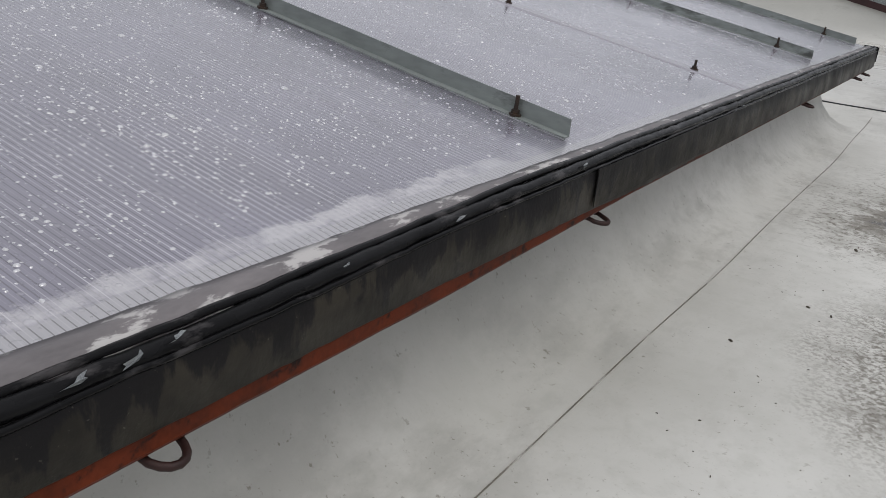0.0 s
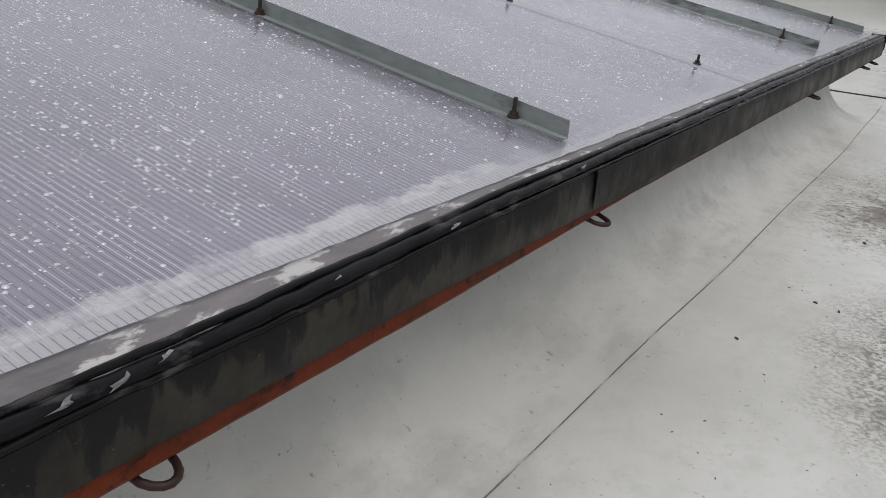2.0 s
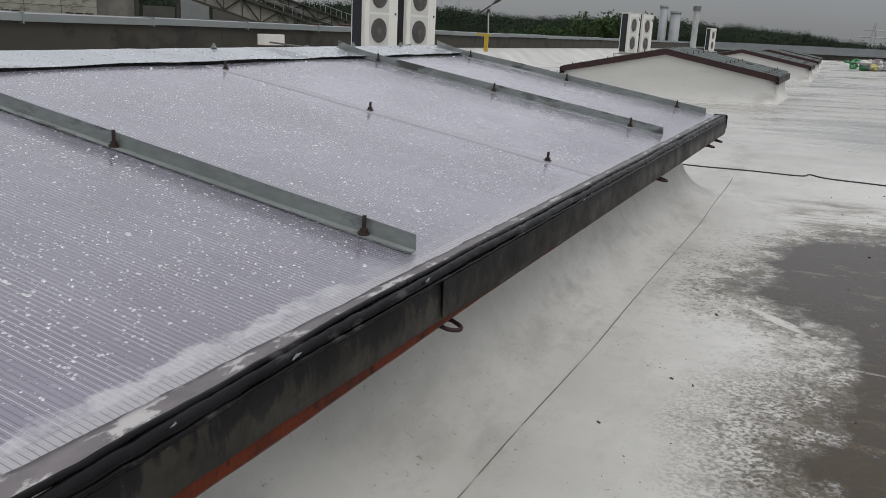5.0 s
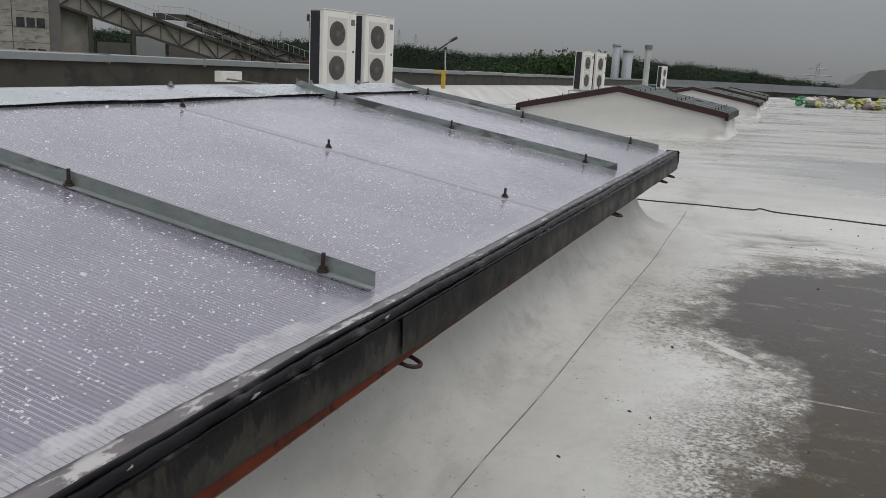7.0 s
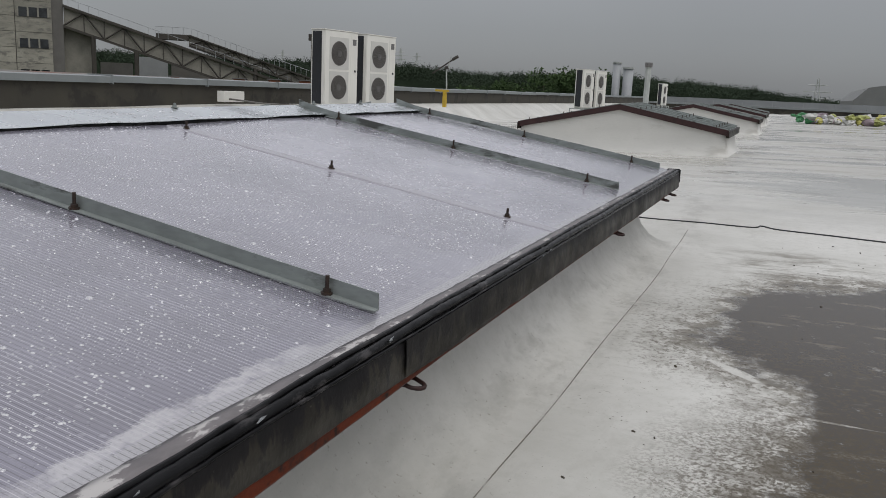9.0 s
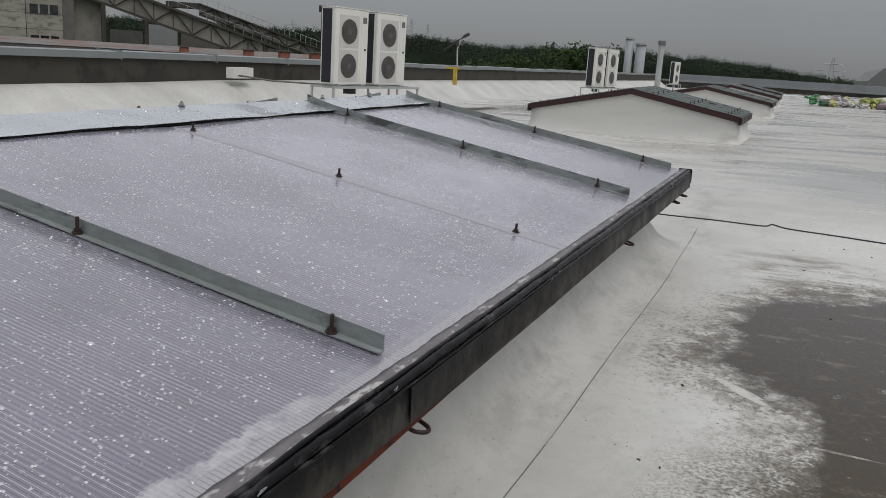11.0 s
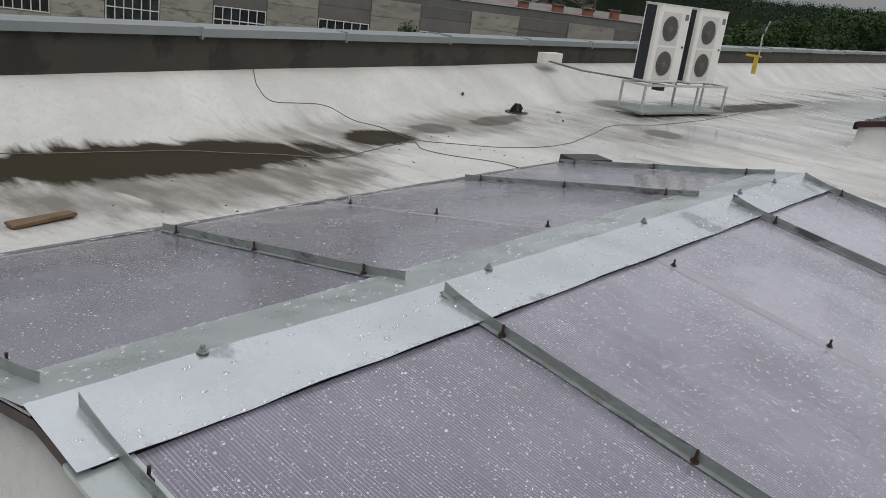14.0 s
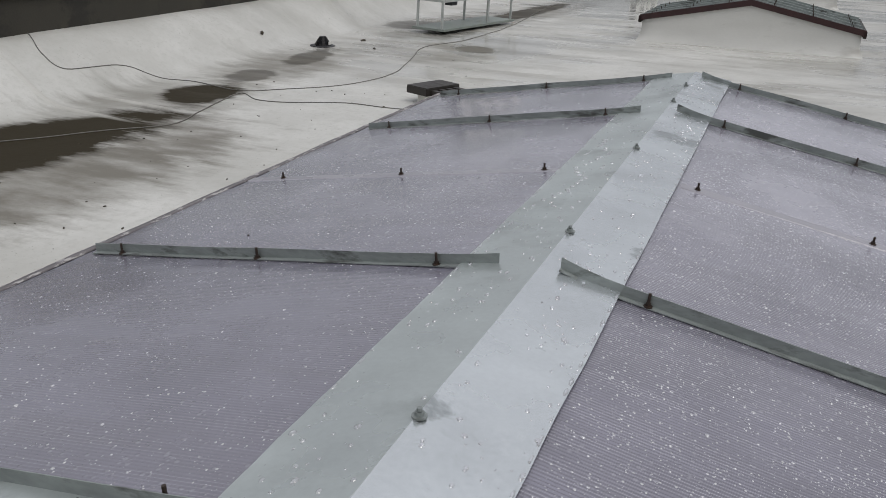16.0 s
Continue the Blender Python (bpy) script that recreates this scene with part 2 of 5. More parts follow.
    for cx, cy, rx, ry in ((-3.5, 23.0, 1.9, 6.5), (-3.7, 10.6, 0.9, 1.8), (-2.2, 33.0, 2.2, 5.0), (4.5, 8.5, 2.2, 2.0)):
        damp = maths(m, "MAXIMUM", damp, ramp(m, hollow(cx, cy, rx, ry, 0.0, rough_edge=1.5, by=washed), 0.7, 1.1, 1, 0))
    rill = ramp(m, noise_of(m, 0.8, 7, 0.65, (0.45, 1.9, 1), (9, 4, 0)), 0.52, 0.6)
    base = mixed(m, maths(m, "MULTIPLY", maths(m, "MULTIPLY", rill, far), 0.4), base, (0.20, 0.185, 0.15))
    l.new(base, b.inputs["Base Color"])
    wetter = maths(m, "MAXIMUM", wet_all, maths(m, "MULTIPLY", damp, 0.95))
    l.new(maths(m, "MAXIMUM", ramp(m, wetter, 0, 1, 0.52, 0.07), maths(m, "MULTIPLY", dry_mud, 0.6)), b.inputs["Roughness"])
    l.new(maths(m, "MULTIPLY", ramp(m, dry_mud, 0, 1, 0.5, 0.06), ramp(m, wetmask, 0, 1, 1, 0.2)), b.inputs["Specular IOR Level"])
    bp = node(m, "ShaderNodeBump", Strength=0.4, Distance=0.004)
    l.new(maths(m, "ADD", maths(m, "MULTIPLY", noise_of(m, 5, 5, 0.6), 2.0), maths(m, "MULTIPLY", fine, 0.5)), bp.inputs["Height"])
    l.new(ramp(m, wetter, 0, 1, 0.45, 0.03), bp.inputs["Strength"])
    l.new(bp.outputs[0], b.inputs["Normal"])
    return m


def sheet_material():
    """Multiwall polycarbonate: inner walls every 13 mm show as fine lines down the slope, over a dim room; wet and
    hazed, with sky sheen and bead glints put into the colour.
    """
    m = bpy.data.materials.new("multiwall_polycarbonate")
    m.use_nodes = True
    b, l = m.node_tree.nodes["Principled BSDF"], m.node_tree.links
    x, y, z = place_of(m)
    wob = noise_of(m, 1.2, 2)
    yy = maths(m, "MULTIPLY_ADD", wob, 0.004, y)
    wave = maths(m, "SINE", maths(m, "MULTIPLY", yy, 2 * math.pi / 0.0128))
    shown = ramp(m, x, -0.3, 0.3, 0.35, 1.0)
    line = maths(m, "MULTIPLY", ramp(m, wave, 0.80, 0.97), shown)
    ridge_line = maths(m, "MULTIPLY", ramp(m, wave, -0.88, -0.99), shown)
    blotch = noise_of(m, 2.2, 5, 0.6)
    streak = noise_of(m, 1.0, 6, 0.65, (0.6, 9, 1))
    rounds = []
    for scale, least, most in ((44, 0.10, 0.42), (95, 0.10, 0.42)):
        tc = m.node_tree.nodes.new("ShaderNodeTexCoord")
        vor = node(m, "ShaderNodeTexVoronoi", Scale=scale)
        l.new(tc.outputs["Object"], vor.inputs["Vector"])
        tint = m.node_tree.nodes.new("ShaderNodeSeparateColor")
        l.new(vor.outputs["Color"], tint.inputs[0])
        size = ramp(m, maths(m, "POWER", tint.outputs[0], 1.6), 0, 1, least, most)
        rounds.append(maths(m, "SUBTRACT", 1.0, maths(m, "DIVIDE", vor.outputs["Distance"], size), clamp=True))
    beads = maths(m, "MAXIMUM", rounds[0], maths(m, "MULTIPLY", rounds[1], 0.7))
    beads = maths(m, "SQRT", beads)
    col = mixed(m, ramp(m, blotch, 0.3, 0.7), (0.125, 0.119, 0.152), (0.200, 0.192, 0.242))
    col = mixed(m, ramp(m, streak, 0.45, 0.7, 0, 0.5), col, (0.135, 0.128, 0.152))
    col = mixed(m, maths(m, "MULTIPLY", line, ramp(m, streak, 0.25, 0.65, 0.95, 0.5)), col, (0.05, 0.047, 0.058))
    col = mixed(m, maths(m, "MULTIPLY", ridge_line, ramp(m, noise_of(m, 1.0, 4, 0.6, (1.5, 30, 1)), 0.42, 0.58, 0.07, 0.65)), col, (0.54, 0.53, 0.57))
    # limy patches, plus the sky sheen of the farther sheets put into the colour
    haze_sheen = maths(m, "MULTIPLY", ramp(m, y, -0.5, 1.9, 0.08, 0.85), ramp(m, noise_of(m, 1.5, 6, 0.65, (1, 0.8, 1), (3, 8, 0)), 0.40, 0.62, 0.25, 1.0))
    haze_sheen = maths(m, "MULTIPLY", haze_sheen, ramp(m, x, -0.3, 0.8, 0.85, 1.0))
    col = mixed(m, haze_sheen, col, (0.42, 0.41, 0.468))
    # dry limy band above the eave
    edge = maths(m, "MULTIPLY_ADD", noise_of(m, 16, 8, 0.75, (1, 0.6, 1)), 0.10, x)
    bare = ramp(m, x, 2.088, 2.094)
    col = mixed(m, maths(m, "MULTIPLY", bare, 0.85), col, (0.35, 0.345, 0.355))
    col = mixed(m, maths(m, "MULTIPLY", bare, ramp(m, wave, 0.86, 0.97, 0, 0.75)), col, (0.10, 0.095, 0.10))
    band = maths(m, "MULTIPLY", ramp(m, edge, 2.102, 2.112), ramp(m, x, 2.086, 2.095, 1, 0))
    band = maths(m, "MULTIPLY", band, ramp(m, y, -0.75, -0.45, 1.0, 0.22))
    col = mixed(m, maths(m, "MULTIPLY", band, ramp(m, noise_of(m, 9, 6, 0.7), 0.38, 0.58, 0.1, 0.75)), col, (0.48, 0.47, 0.48))
    # white highlights of the clear beads painted into the colour, stronger farther off
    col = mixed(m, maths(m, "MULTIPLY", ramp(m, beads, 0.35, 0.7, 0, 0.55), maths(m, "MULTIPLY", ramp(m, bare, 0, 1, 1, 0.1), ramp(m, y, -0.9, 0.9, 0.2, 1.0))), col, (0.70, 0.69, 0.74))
    l.new(col, b.inputs["Base Color"])
    l.new(ramp(m, blotch, 0.3, 0.7, 0.16, 0.34), b.inputs["Roughness"])
    b.inputs["Specular IOR Level"].default_value = 0.6
    b.inputs["Coat Weight"].default_value, b.inputs["Coat Roughness"].default_value, b.inputs["Coat IOR"].default_value = 1.0, 0.15, 1.48
    bp = node(m, "ShaderNodeBump", Strength=0.6, Distance=0.002)
    l.new(maths(m, "ADD", maths(m, "MULTIPLY", wave, 0.2), maths(m, "MULTIPLY", beads, 1.5)), bp.inputs["Height"])
    l.new(bp.outputs[0], b.inputs["Normal"])
    return m


def water_material(name, through_light):
    m = bpy.data.materials.new(name)
    m.use_nodes = True
    b = m.node_tree.nodes["Principled BSDF"]
    b.inputs["Base Color"].default_value = (0.92, 0.92, 0.95, 1)
    b.inputs["Roughness"].default_value = 0.02
    b.inputs["Coat Weight"].default_value, b.inputs["Coat Roughness"].default_value, b.inputs["Coat IOR"].default_value = 1.0 - 0.8 * (through_light > 0.8), 0.02, 1.9
    b.inputs["IOR"].default_value = 1.33
    b.inputs["Transmission Weight"].default_value = through_light
    return m


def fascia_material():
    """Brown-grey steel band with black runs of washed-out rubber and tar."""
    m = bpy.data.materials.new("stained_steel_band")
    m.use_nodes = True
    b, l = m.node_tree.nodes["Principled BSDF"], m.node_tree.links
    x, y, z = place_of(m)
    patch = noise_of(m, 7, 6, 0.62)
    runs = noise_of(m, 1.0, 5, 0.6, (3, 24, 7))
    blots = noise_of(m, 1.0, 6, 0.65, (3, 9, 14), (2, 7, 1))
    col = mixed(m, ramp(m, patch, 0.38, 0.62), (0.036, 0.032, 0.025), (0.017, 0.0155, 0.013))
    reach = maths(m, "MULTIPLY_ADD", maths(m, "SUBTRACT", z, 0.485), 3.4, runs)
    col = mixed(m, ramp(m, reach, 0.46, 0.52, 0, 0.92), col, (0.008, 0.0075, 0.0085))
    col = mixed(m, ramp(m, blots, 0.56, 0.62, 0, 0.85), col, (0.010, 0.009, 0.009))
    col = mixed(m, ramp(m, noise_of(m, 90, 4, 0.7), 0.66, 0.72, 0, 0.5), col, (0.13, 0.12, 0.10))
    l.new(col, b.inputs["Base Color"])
    l.new(ramp(m, patch, 0.3, 0.7, 0.35, 0.6), b.inputs["Roughness"])
    b.inputs["Specular IOR Level"].default_value = 0.14
    bp = node(m, "ShaderNodeBump", Strength=0.5, Distance=0.002)
    l.new(maths(m, "ADD", runs, noise_of(m, 60, 4, 0.6)), bp.inputs["Height"])
    l.new(bp.outputs[0], b.inputs["Normal"])
    return m


# raised folds of the membrane across the gutter: x, y, half length, half width, turn
FOLDS = ((-6.24, 3.63, 1.10, 0.055, -0.10), (-5.75, 4.20, 0.79, 0.055, -0.105), (-4.40, 0.90, 0.27, 0.055, 0.11))
MEMBRANE = membrane_material()
SHEET = sheet_material()
WATER = water_material("water_drops", 0.52)
WATER_CLEAR = water_material("clear_water", 0.75)
CLEAR = material("clear_joint_strip", (0.29, 0.28, 0.31), 0.25, 0, 0.15, 3, 0.0006, 80, coat=0.6)
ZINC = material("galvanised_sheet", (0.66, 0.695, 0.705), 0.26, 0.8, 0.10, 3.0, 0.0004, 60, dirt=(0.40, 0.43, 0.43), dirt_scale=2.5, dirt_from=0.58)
ZINC_BAR = material("weathered_zinc_angle", (0.28, 0.305, 0.295), 0.5, 0.4, 0.35, 9.0, 0.0006, 70, dirt=(0.10, 0.105, 0.098), dirt_scale=9, dirt_from=0.53, stretch=(0.35, 1, 1), dirt_soft=0.1)
# darker copy of the galvanised sheet: the left slope's weaker sky reflection as colour
ZINC_SHADED = material("galvanised_sheet_shaded", (0.48, 0.52, 0.51), 0.34, 0.6, 0.12, 3.0, 0.0004, 60, dirt=(0.36, 0.39, 0.38), dirt_scale=2.5, dirt_from=0.55, dirt_soft=0.12)
BOLT = material("rusty_steel_bolt", (0.055, 0.04, 0.033), 0.55, 0.5, 0.4, 60, 0.0005, 400, dirt=(0.06, 0.035, 0.022), dirt_scale=60, dirt_from=0.55)
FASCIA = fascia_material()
RUBBER = material("black_rubber_seal", (0.006, 0.006, 0.0065), 0.26, 0, 0.5, 22, 0.005, 110, dirt=(0.05, 0.047, 0.048), dirt_scale=26, dirt_from=0.55, dirt_soft=0.12, spec=0.12, stretch=(1, 0.35, 1))
MASTIC = material("grey_sealing_tape", (0.14, 0.128, 0.13), 0.5, 0, 0.3, 22, 0.0012, 150, dirt=(0.42, 0.405, 0.395), dirt_scale=26, dirt_from=0.545, stretch=(1, 0.4, 1), dirt_soft=0.05)
RED = material("red_primer_steel", (0.088, 0.018, 0.007), 0.55, 0.0, 0.5, 14, 0.001, 130, dirt=(0.014, 0.008, 0.007), dirt_scale=24, dirt_from=0.55, spec=0.1, dirt_soft=0.1)
MAROON = material("maroon_edge_steel", (0.034, 0.012, 0.012), 0.5, 0.1, 0.3, 8, 0.0, 80)
HOOKS = material("rusty_hook_iron", (0.03, 0.012, 0.010), 0.6, 0.3, 0.35, 40, 0.0006, 300)
FOIL = material("torn_clear_film", (0.33, 0.35, 0.36), 0.2, 0.1, 0.2, 30, 0.001, 200)
CONCRETE = material("old_olive_concrete", (0.046, 0.042, 0.032), 0.85, 0, 0.3, 2.5, 0.003, 50, dirt=(0.028, 0.026, 0.021), dirt_scale=1.2, dirt_from=0.52)
CAP = material("parapet_cap_zinc", (0.24, 0.262, 0.262), 0.45, 0.3, 0.12, 2.0, 0.0, 40, rand=0.08)
WHITE = material("cream_painted_steel", (0.72, 0.71, 0.66), 0.4, 0, 0.05, 3, 0.0, 60)
GRILLE = material("dark_fin_grille", (0.025, 0.027, 0.032), 0.5, 0.2, 0.3, 20, 0.0, 200)
TRAY = material("dull_green_tray", (0.23, 0.26, 0.235), 0.5, 0.2, 0.2, 4, 0.0, 60)
FANWELL = material("brownish_fan_well", (0.075, 0.068, 0.06), 0.6, 0.1, 0.3, 12, 0.0, 90)
FANFRAME = material("pale_grey_fan_frame", (0.56, 0.555, 0.52), 0.45, 0, 0.06, 4, 0.0, 60)
KERBWHITE = material("smooth_white_membrane", (0.58, 0.575, 0.54), 0.5, 0, 0.07, 1.2, 0.003, 20, dirt=(0.42, 0.41, 0.375), dirt_scale=0.9, dirt_from=0.56, dirt_soft=0.15, stretch=(1, 1, 3))
SHED = material("weathered_grey_cladding", (0.21, 0.215, 0.21), 0.7, 0.1, 0.12, 0.6, 0.0, 5)
RUSTROOF = material("rust_strewn_roof", (0.16, 0.155, 0.145), 0.9, 0, 0.3, 0.9, 0.0, 9, dirt=(0.17, 0.085, 0.06), dirt_scale=0.6, dirt_from=0.50, dirt_soft=0.1)
FAN = material("grey_fan_guard", (0.16, 0.155, 0.15), 0.5, 0.2, 0.3, 30, 0.0, 200)
STEEL = material("grey_frame_steel", (0.42, 0.44, 0.42), 0.5, 0.2, 0.15, 5, 0.0, 80)
CABLE = material("black_cable", (0.03, 0.03, 0.032), 0.5, 0, 0.2, 20, 0.0, 100)
CABLE_GREY = material("grey_cable", (0.14, 0.135, 0.12), 0.6, 0, 0.2, 20, 0.0, 100)
YELLOW = material("yellow_paint", (0.50, 0.34, 0.03), 0.5, 0, 0.2, 8, 0.0, 80)
DARKWOOD = material("dark_wet_timber", (0.025, 0.021, 0.018), 0.5, 0, 0.35, 4, 0.002, 60, stretch=(1, 6, 1))
PANEL = material("old_concrete_panel", (0.29, 0.28, 0.235), 0.9, 0, 0.2, 0.7, 0.0, 9, dirt=(0.17, 0.165, 0.145), dirt_scale=0.9, dirt_from=0.52, rand=0.14, stretch=(1, 1, 2.5), dirt_soft=0.12)
PANEL_DARK = material("grey_spandrel_panel", (0.135, 0.13, 0.12), 0.9, 0, 0.2, 0.8, 0.0, 9, rand=0.1)
GLASSY = material("dim_factory_glass", (0.025, 0.028, 0.03), 0.12, 0, 0.6, 1.2, 0.0, 5, rand=0.5)
FRAMEWHITE = material("white_window_bars", (0.62, 0.62, 0.60), 0.6, 0, 0.1, 3, 0.0, 20)
ROOFGREY = material("grey_bitumen_roof", (0.12, 0.118, 0.11), 0.8, 0, 0.25, 0.6, 0.0, 7)
RUSTBRICK = material("dull_brick", (0.23, 0.10, 0.06), 0.9, 0, 0.25, 2, 0.0, 12)
TIMBERGREY = material("weathered_gallery_boards", (0.245, 0.235, 0.20), 0.9, 0, 0.3, 0.6, 0.0, 6)
IRON = material("dark_gallery_iron", (0.055, 0.05, 0.042), 0.8, 0.1, 0.3, 0.8, 0.0, 6)
PALE = material("pale_far_metal", (0.31, 0.325, 0.335), 0.6, 0.1, 0.12, 0.6, 0.0, 5)
GROUND = material("grass_and_yard", (0.075, 0.085, 0.045), 0.95, 0, 0.4, 0.02, 0.0, 0.4)
LEAF = material("leaf_green", (0.038, 0.062, 0.024), 0.85, 0, 0.4, 0.4, 0.0, 3, spec=0.1)
LEAF_FAR = material("far_wood_green", (0.03, 0.042, 0.028), 0.95, 0, 0.45, 0.05, 0.0, 0.6, spec=0.05)
BARK = material("grey_bark", (0.10, 0.085, 0.065), 0.9, 0, 0.3, 3, 0.0, 20)
GREENISH = material("old_green_sheet", (0.22, 0.265, 0.245), 0.4, 0, 0.2, 1.5, 0.0, 30, rand=0.1)


# ---- helpers for shapes ----
def box(bm, x0, y0, z0, x1, y1, z1, m=None):
    vs = [bm.verts.new((m @ Vector(p)) if m else p) for p in ((x0, y0, z0), (x1, y0, z0), (x1, y1, z0), (x0, y1, z0), (x0, y0, z1), (x1, y0, z1), (x1, y1, z1), (x0, y1, z1))]
    for f in ((3, 2, 1, 0), (4, 5, 6, 7), (0, 1, 5, 4), (1, 2, 6, 5), (2, 3, 7, 6), (3, 0, 4, 7)):
        bm.faces.new([vs[i] for i in f])
    return vs


def boxed(*dims, m=None, bevel=0.0):
    bm = bmesh.new()
    box(bm, *dims, m=m)
    if bevel:
        bmesh.ops.bevel(bm, geom=list(bm.edges), offset=bevel, segments=2, affect="EDGES")
    return bm


def tube(bm, points, r, sides=8, r_end=None):
    """A round bar along points, closed at its ends."""
    pts = [Vector(p) for p in points]
    rings = []
    for i, p in enumerate(pts):
        d = (pts[min(i + 1, len(pts) - 1)] - pts[max(i - 1, 0)]).normalized()
        a = d.cross(Vector((0, 0, 1)) if abs(d.z) < 0.9 else Vector((1, 0, 0))).normalized()
        c = d.cross(a)
        rr = r if r_end is None else r + (r_end - r) * i / (len(pts) - 1)
        rings.append([bm.verts.new(p + rr * (math.cos(k * 2 * math.pi / sides) * a + math.sin(k * 2 * math.pi / sides) * c)) for k in range(sides)])
    for q, w in zip(rings, rings[1:]):
        for k in range(sides):
            bm.faces.new((q[k], q[(k + 1) % sides], w[(k + 1) % sides], w[k]))
    bm.faces.new(list(reversed(rings[0])))
    bm.faces.new(rings[-1])
    return bm


def mesh_of(name, bm, mat, smooth=False):
    bmesh.ops.recalc_face_normals(bm, faces=bm.faces)
    me = bpy.data.meshes.new(name)
    bm.to_mesh(me)
    bm.free()
    me.materials.append(mat)
    if smooth:
        me.polygons.foreach_set("use_smooth", [True] * len(me.polygons))
    return me


def part(name, bm, mat, parent, label="", smooth=False):
    ob = new(name, mesh_of(name, bm, mat, smooth))
    ob.parent = parent
    return tagged(ob, label)


def thing(name, label, category, m=ROOF, group="", kind=""):
    ob = new(name)
    ob.empty_display_size = 0.2
    ob.matrix_basis = m
    return tagged(ob, label, category, group, kind)


def whole(name, bm, mat, label, category, m=ROOF, group="", kind="", smooth=False):
    ob = new(name, mesh_of(name, bm, mat, smooth))
    ob.matrix_basis = m
    return tagged(ob, label, category, group, kind)


def upright(x, y, z=0.0, turn=0.0):
    """A place on the tilted roof, standing plumb."""
    return Matrix.Translation(ROOF @ Vector((x, y, z))) @ pose(0, 0, 0, 0, 0, turn)


# ---- the roof ----
def parapet_x(y):
    return -7.35 - 0.05 * y


def roof_height(x, y):
    s = min(1.0, max(0.0, (parapet_x(y) + 1.25 - x) / 1.2))
    rise = 0.56 * s * s * (3 - 2 * s)
    wave = 0.012 * noise.noise(Vector((x * 0.5, y * 0.3, 3.0))) + 0.006 * noise.noise(Vector((x * 1.6, y * 1.1, 7.0)))
    return rise + wave - 0.011 * max(0.0, y - 12)


def axis(stops):
    out = [stops[0][0]]
    for (a, _), (b, step) in zip(stops, stops[1:]):
        n = max(1, round((b - a) / step))
        out += [a + (b - a) * (i + 1) / n for i in range(n)]
    return out


def roof_sheet():
    xs = axis([(-10, 0), (-4.5, 0.1), (2, 0.35), (4.5, 0.1), (30, 1.5)])
    ys = axis([(-12, 0), (-3, 0.8), (6, 0.12), (16, 0.3), (80, 1.6)])
    bm = bmesh.new()
    def shifted(x, y):
        edge = parapet_x(y) - 0.12
        return x if x >= -4.5 else edge + (x + 10) * (-4.5 - edge) / 5.5

    grid = [[bm.verts.new((shifted(x, y), y, roof_height(shifted(x, y), y))) for x in xs] for y in ys]
    for a, b in zip(grid, grid[1:]):
        for i in range(len(xs) - 1):
            bm.faces.new((a[i], a[i + 1], b[i + 1], b[i]))
    whole("roof_membrane", bm, MEMBRANE, "white welded roof membrane with mud stains and shallow puddles", "flat roof", kind="structure", smooth=True)
    body = boxed(-7.2, -11.5, -9.6, 29.5, 79, -0.9)
    whole("wall_factory", body, PANEL, "concrete walls of the building below the roof", "wall", m=Matrix(), kind="structure")


roof_sheet()


def membrane_strip(name, rows, label):
    """A curved skirt of membrane: rows of points joined to a surface."""
    bm = bmesh.new()
    vs = [[bm.verts.new(p) for p in r] for r in rows]
    for a, b in zip(vs, vs[1:]):
        for i in range(len(a) - 1):
            bm.faces.new((a[i], a[i + 1], b[i + 1], b[i]))
    return whole(name, bm, MEMBRANE, label, "roof membrane", kind="structure", smooth=True)


Y0, Y1, HALF, RIDGE, FALL = -1.87, 3.9, 2.15, 0.915, 0.1746


def sheet_z(x):
    return RIDGE - 0.006 - FALL * abs(x)


SEAM = material("seam_grime", (0.15, 0.14, 0.115), 0.7, 0, 0.4, 8, 0.0, 60, dirt=(0.42, 0.41, 0.38), dirt_scale=7, dirt_from=0.52, dirt_soft=0.1)


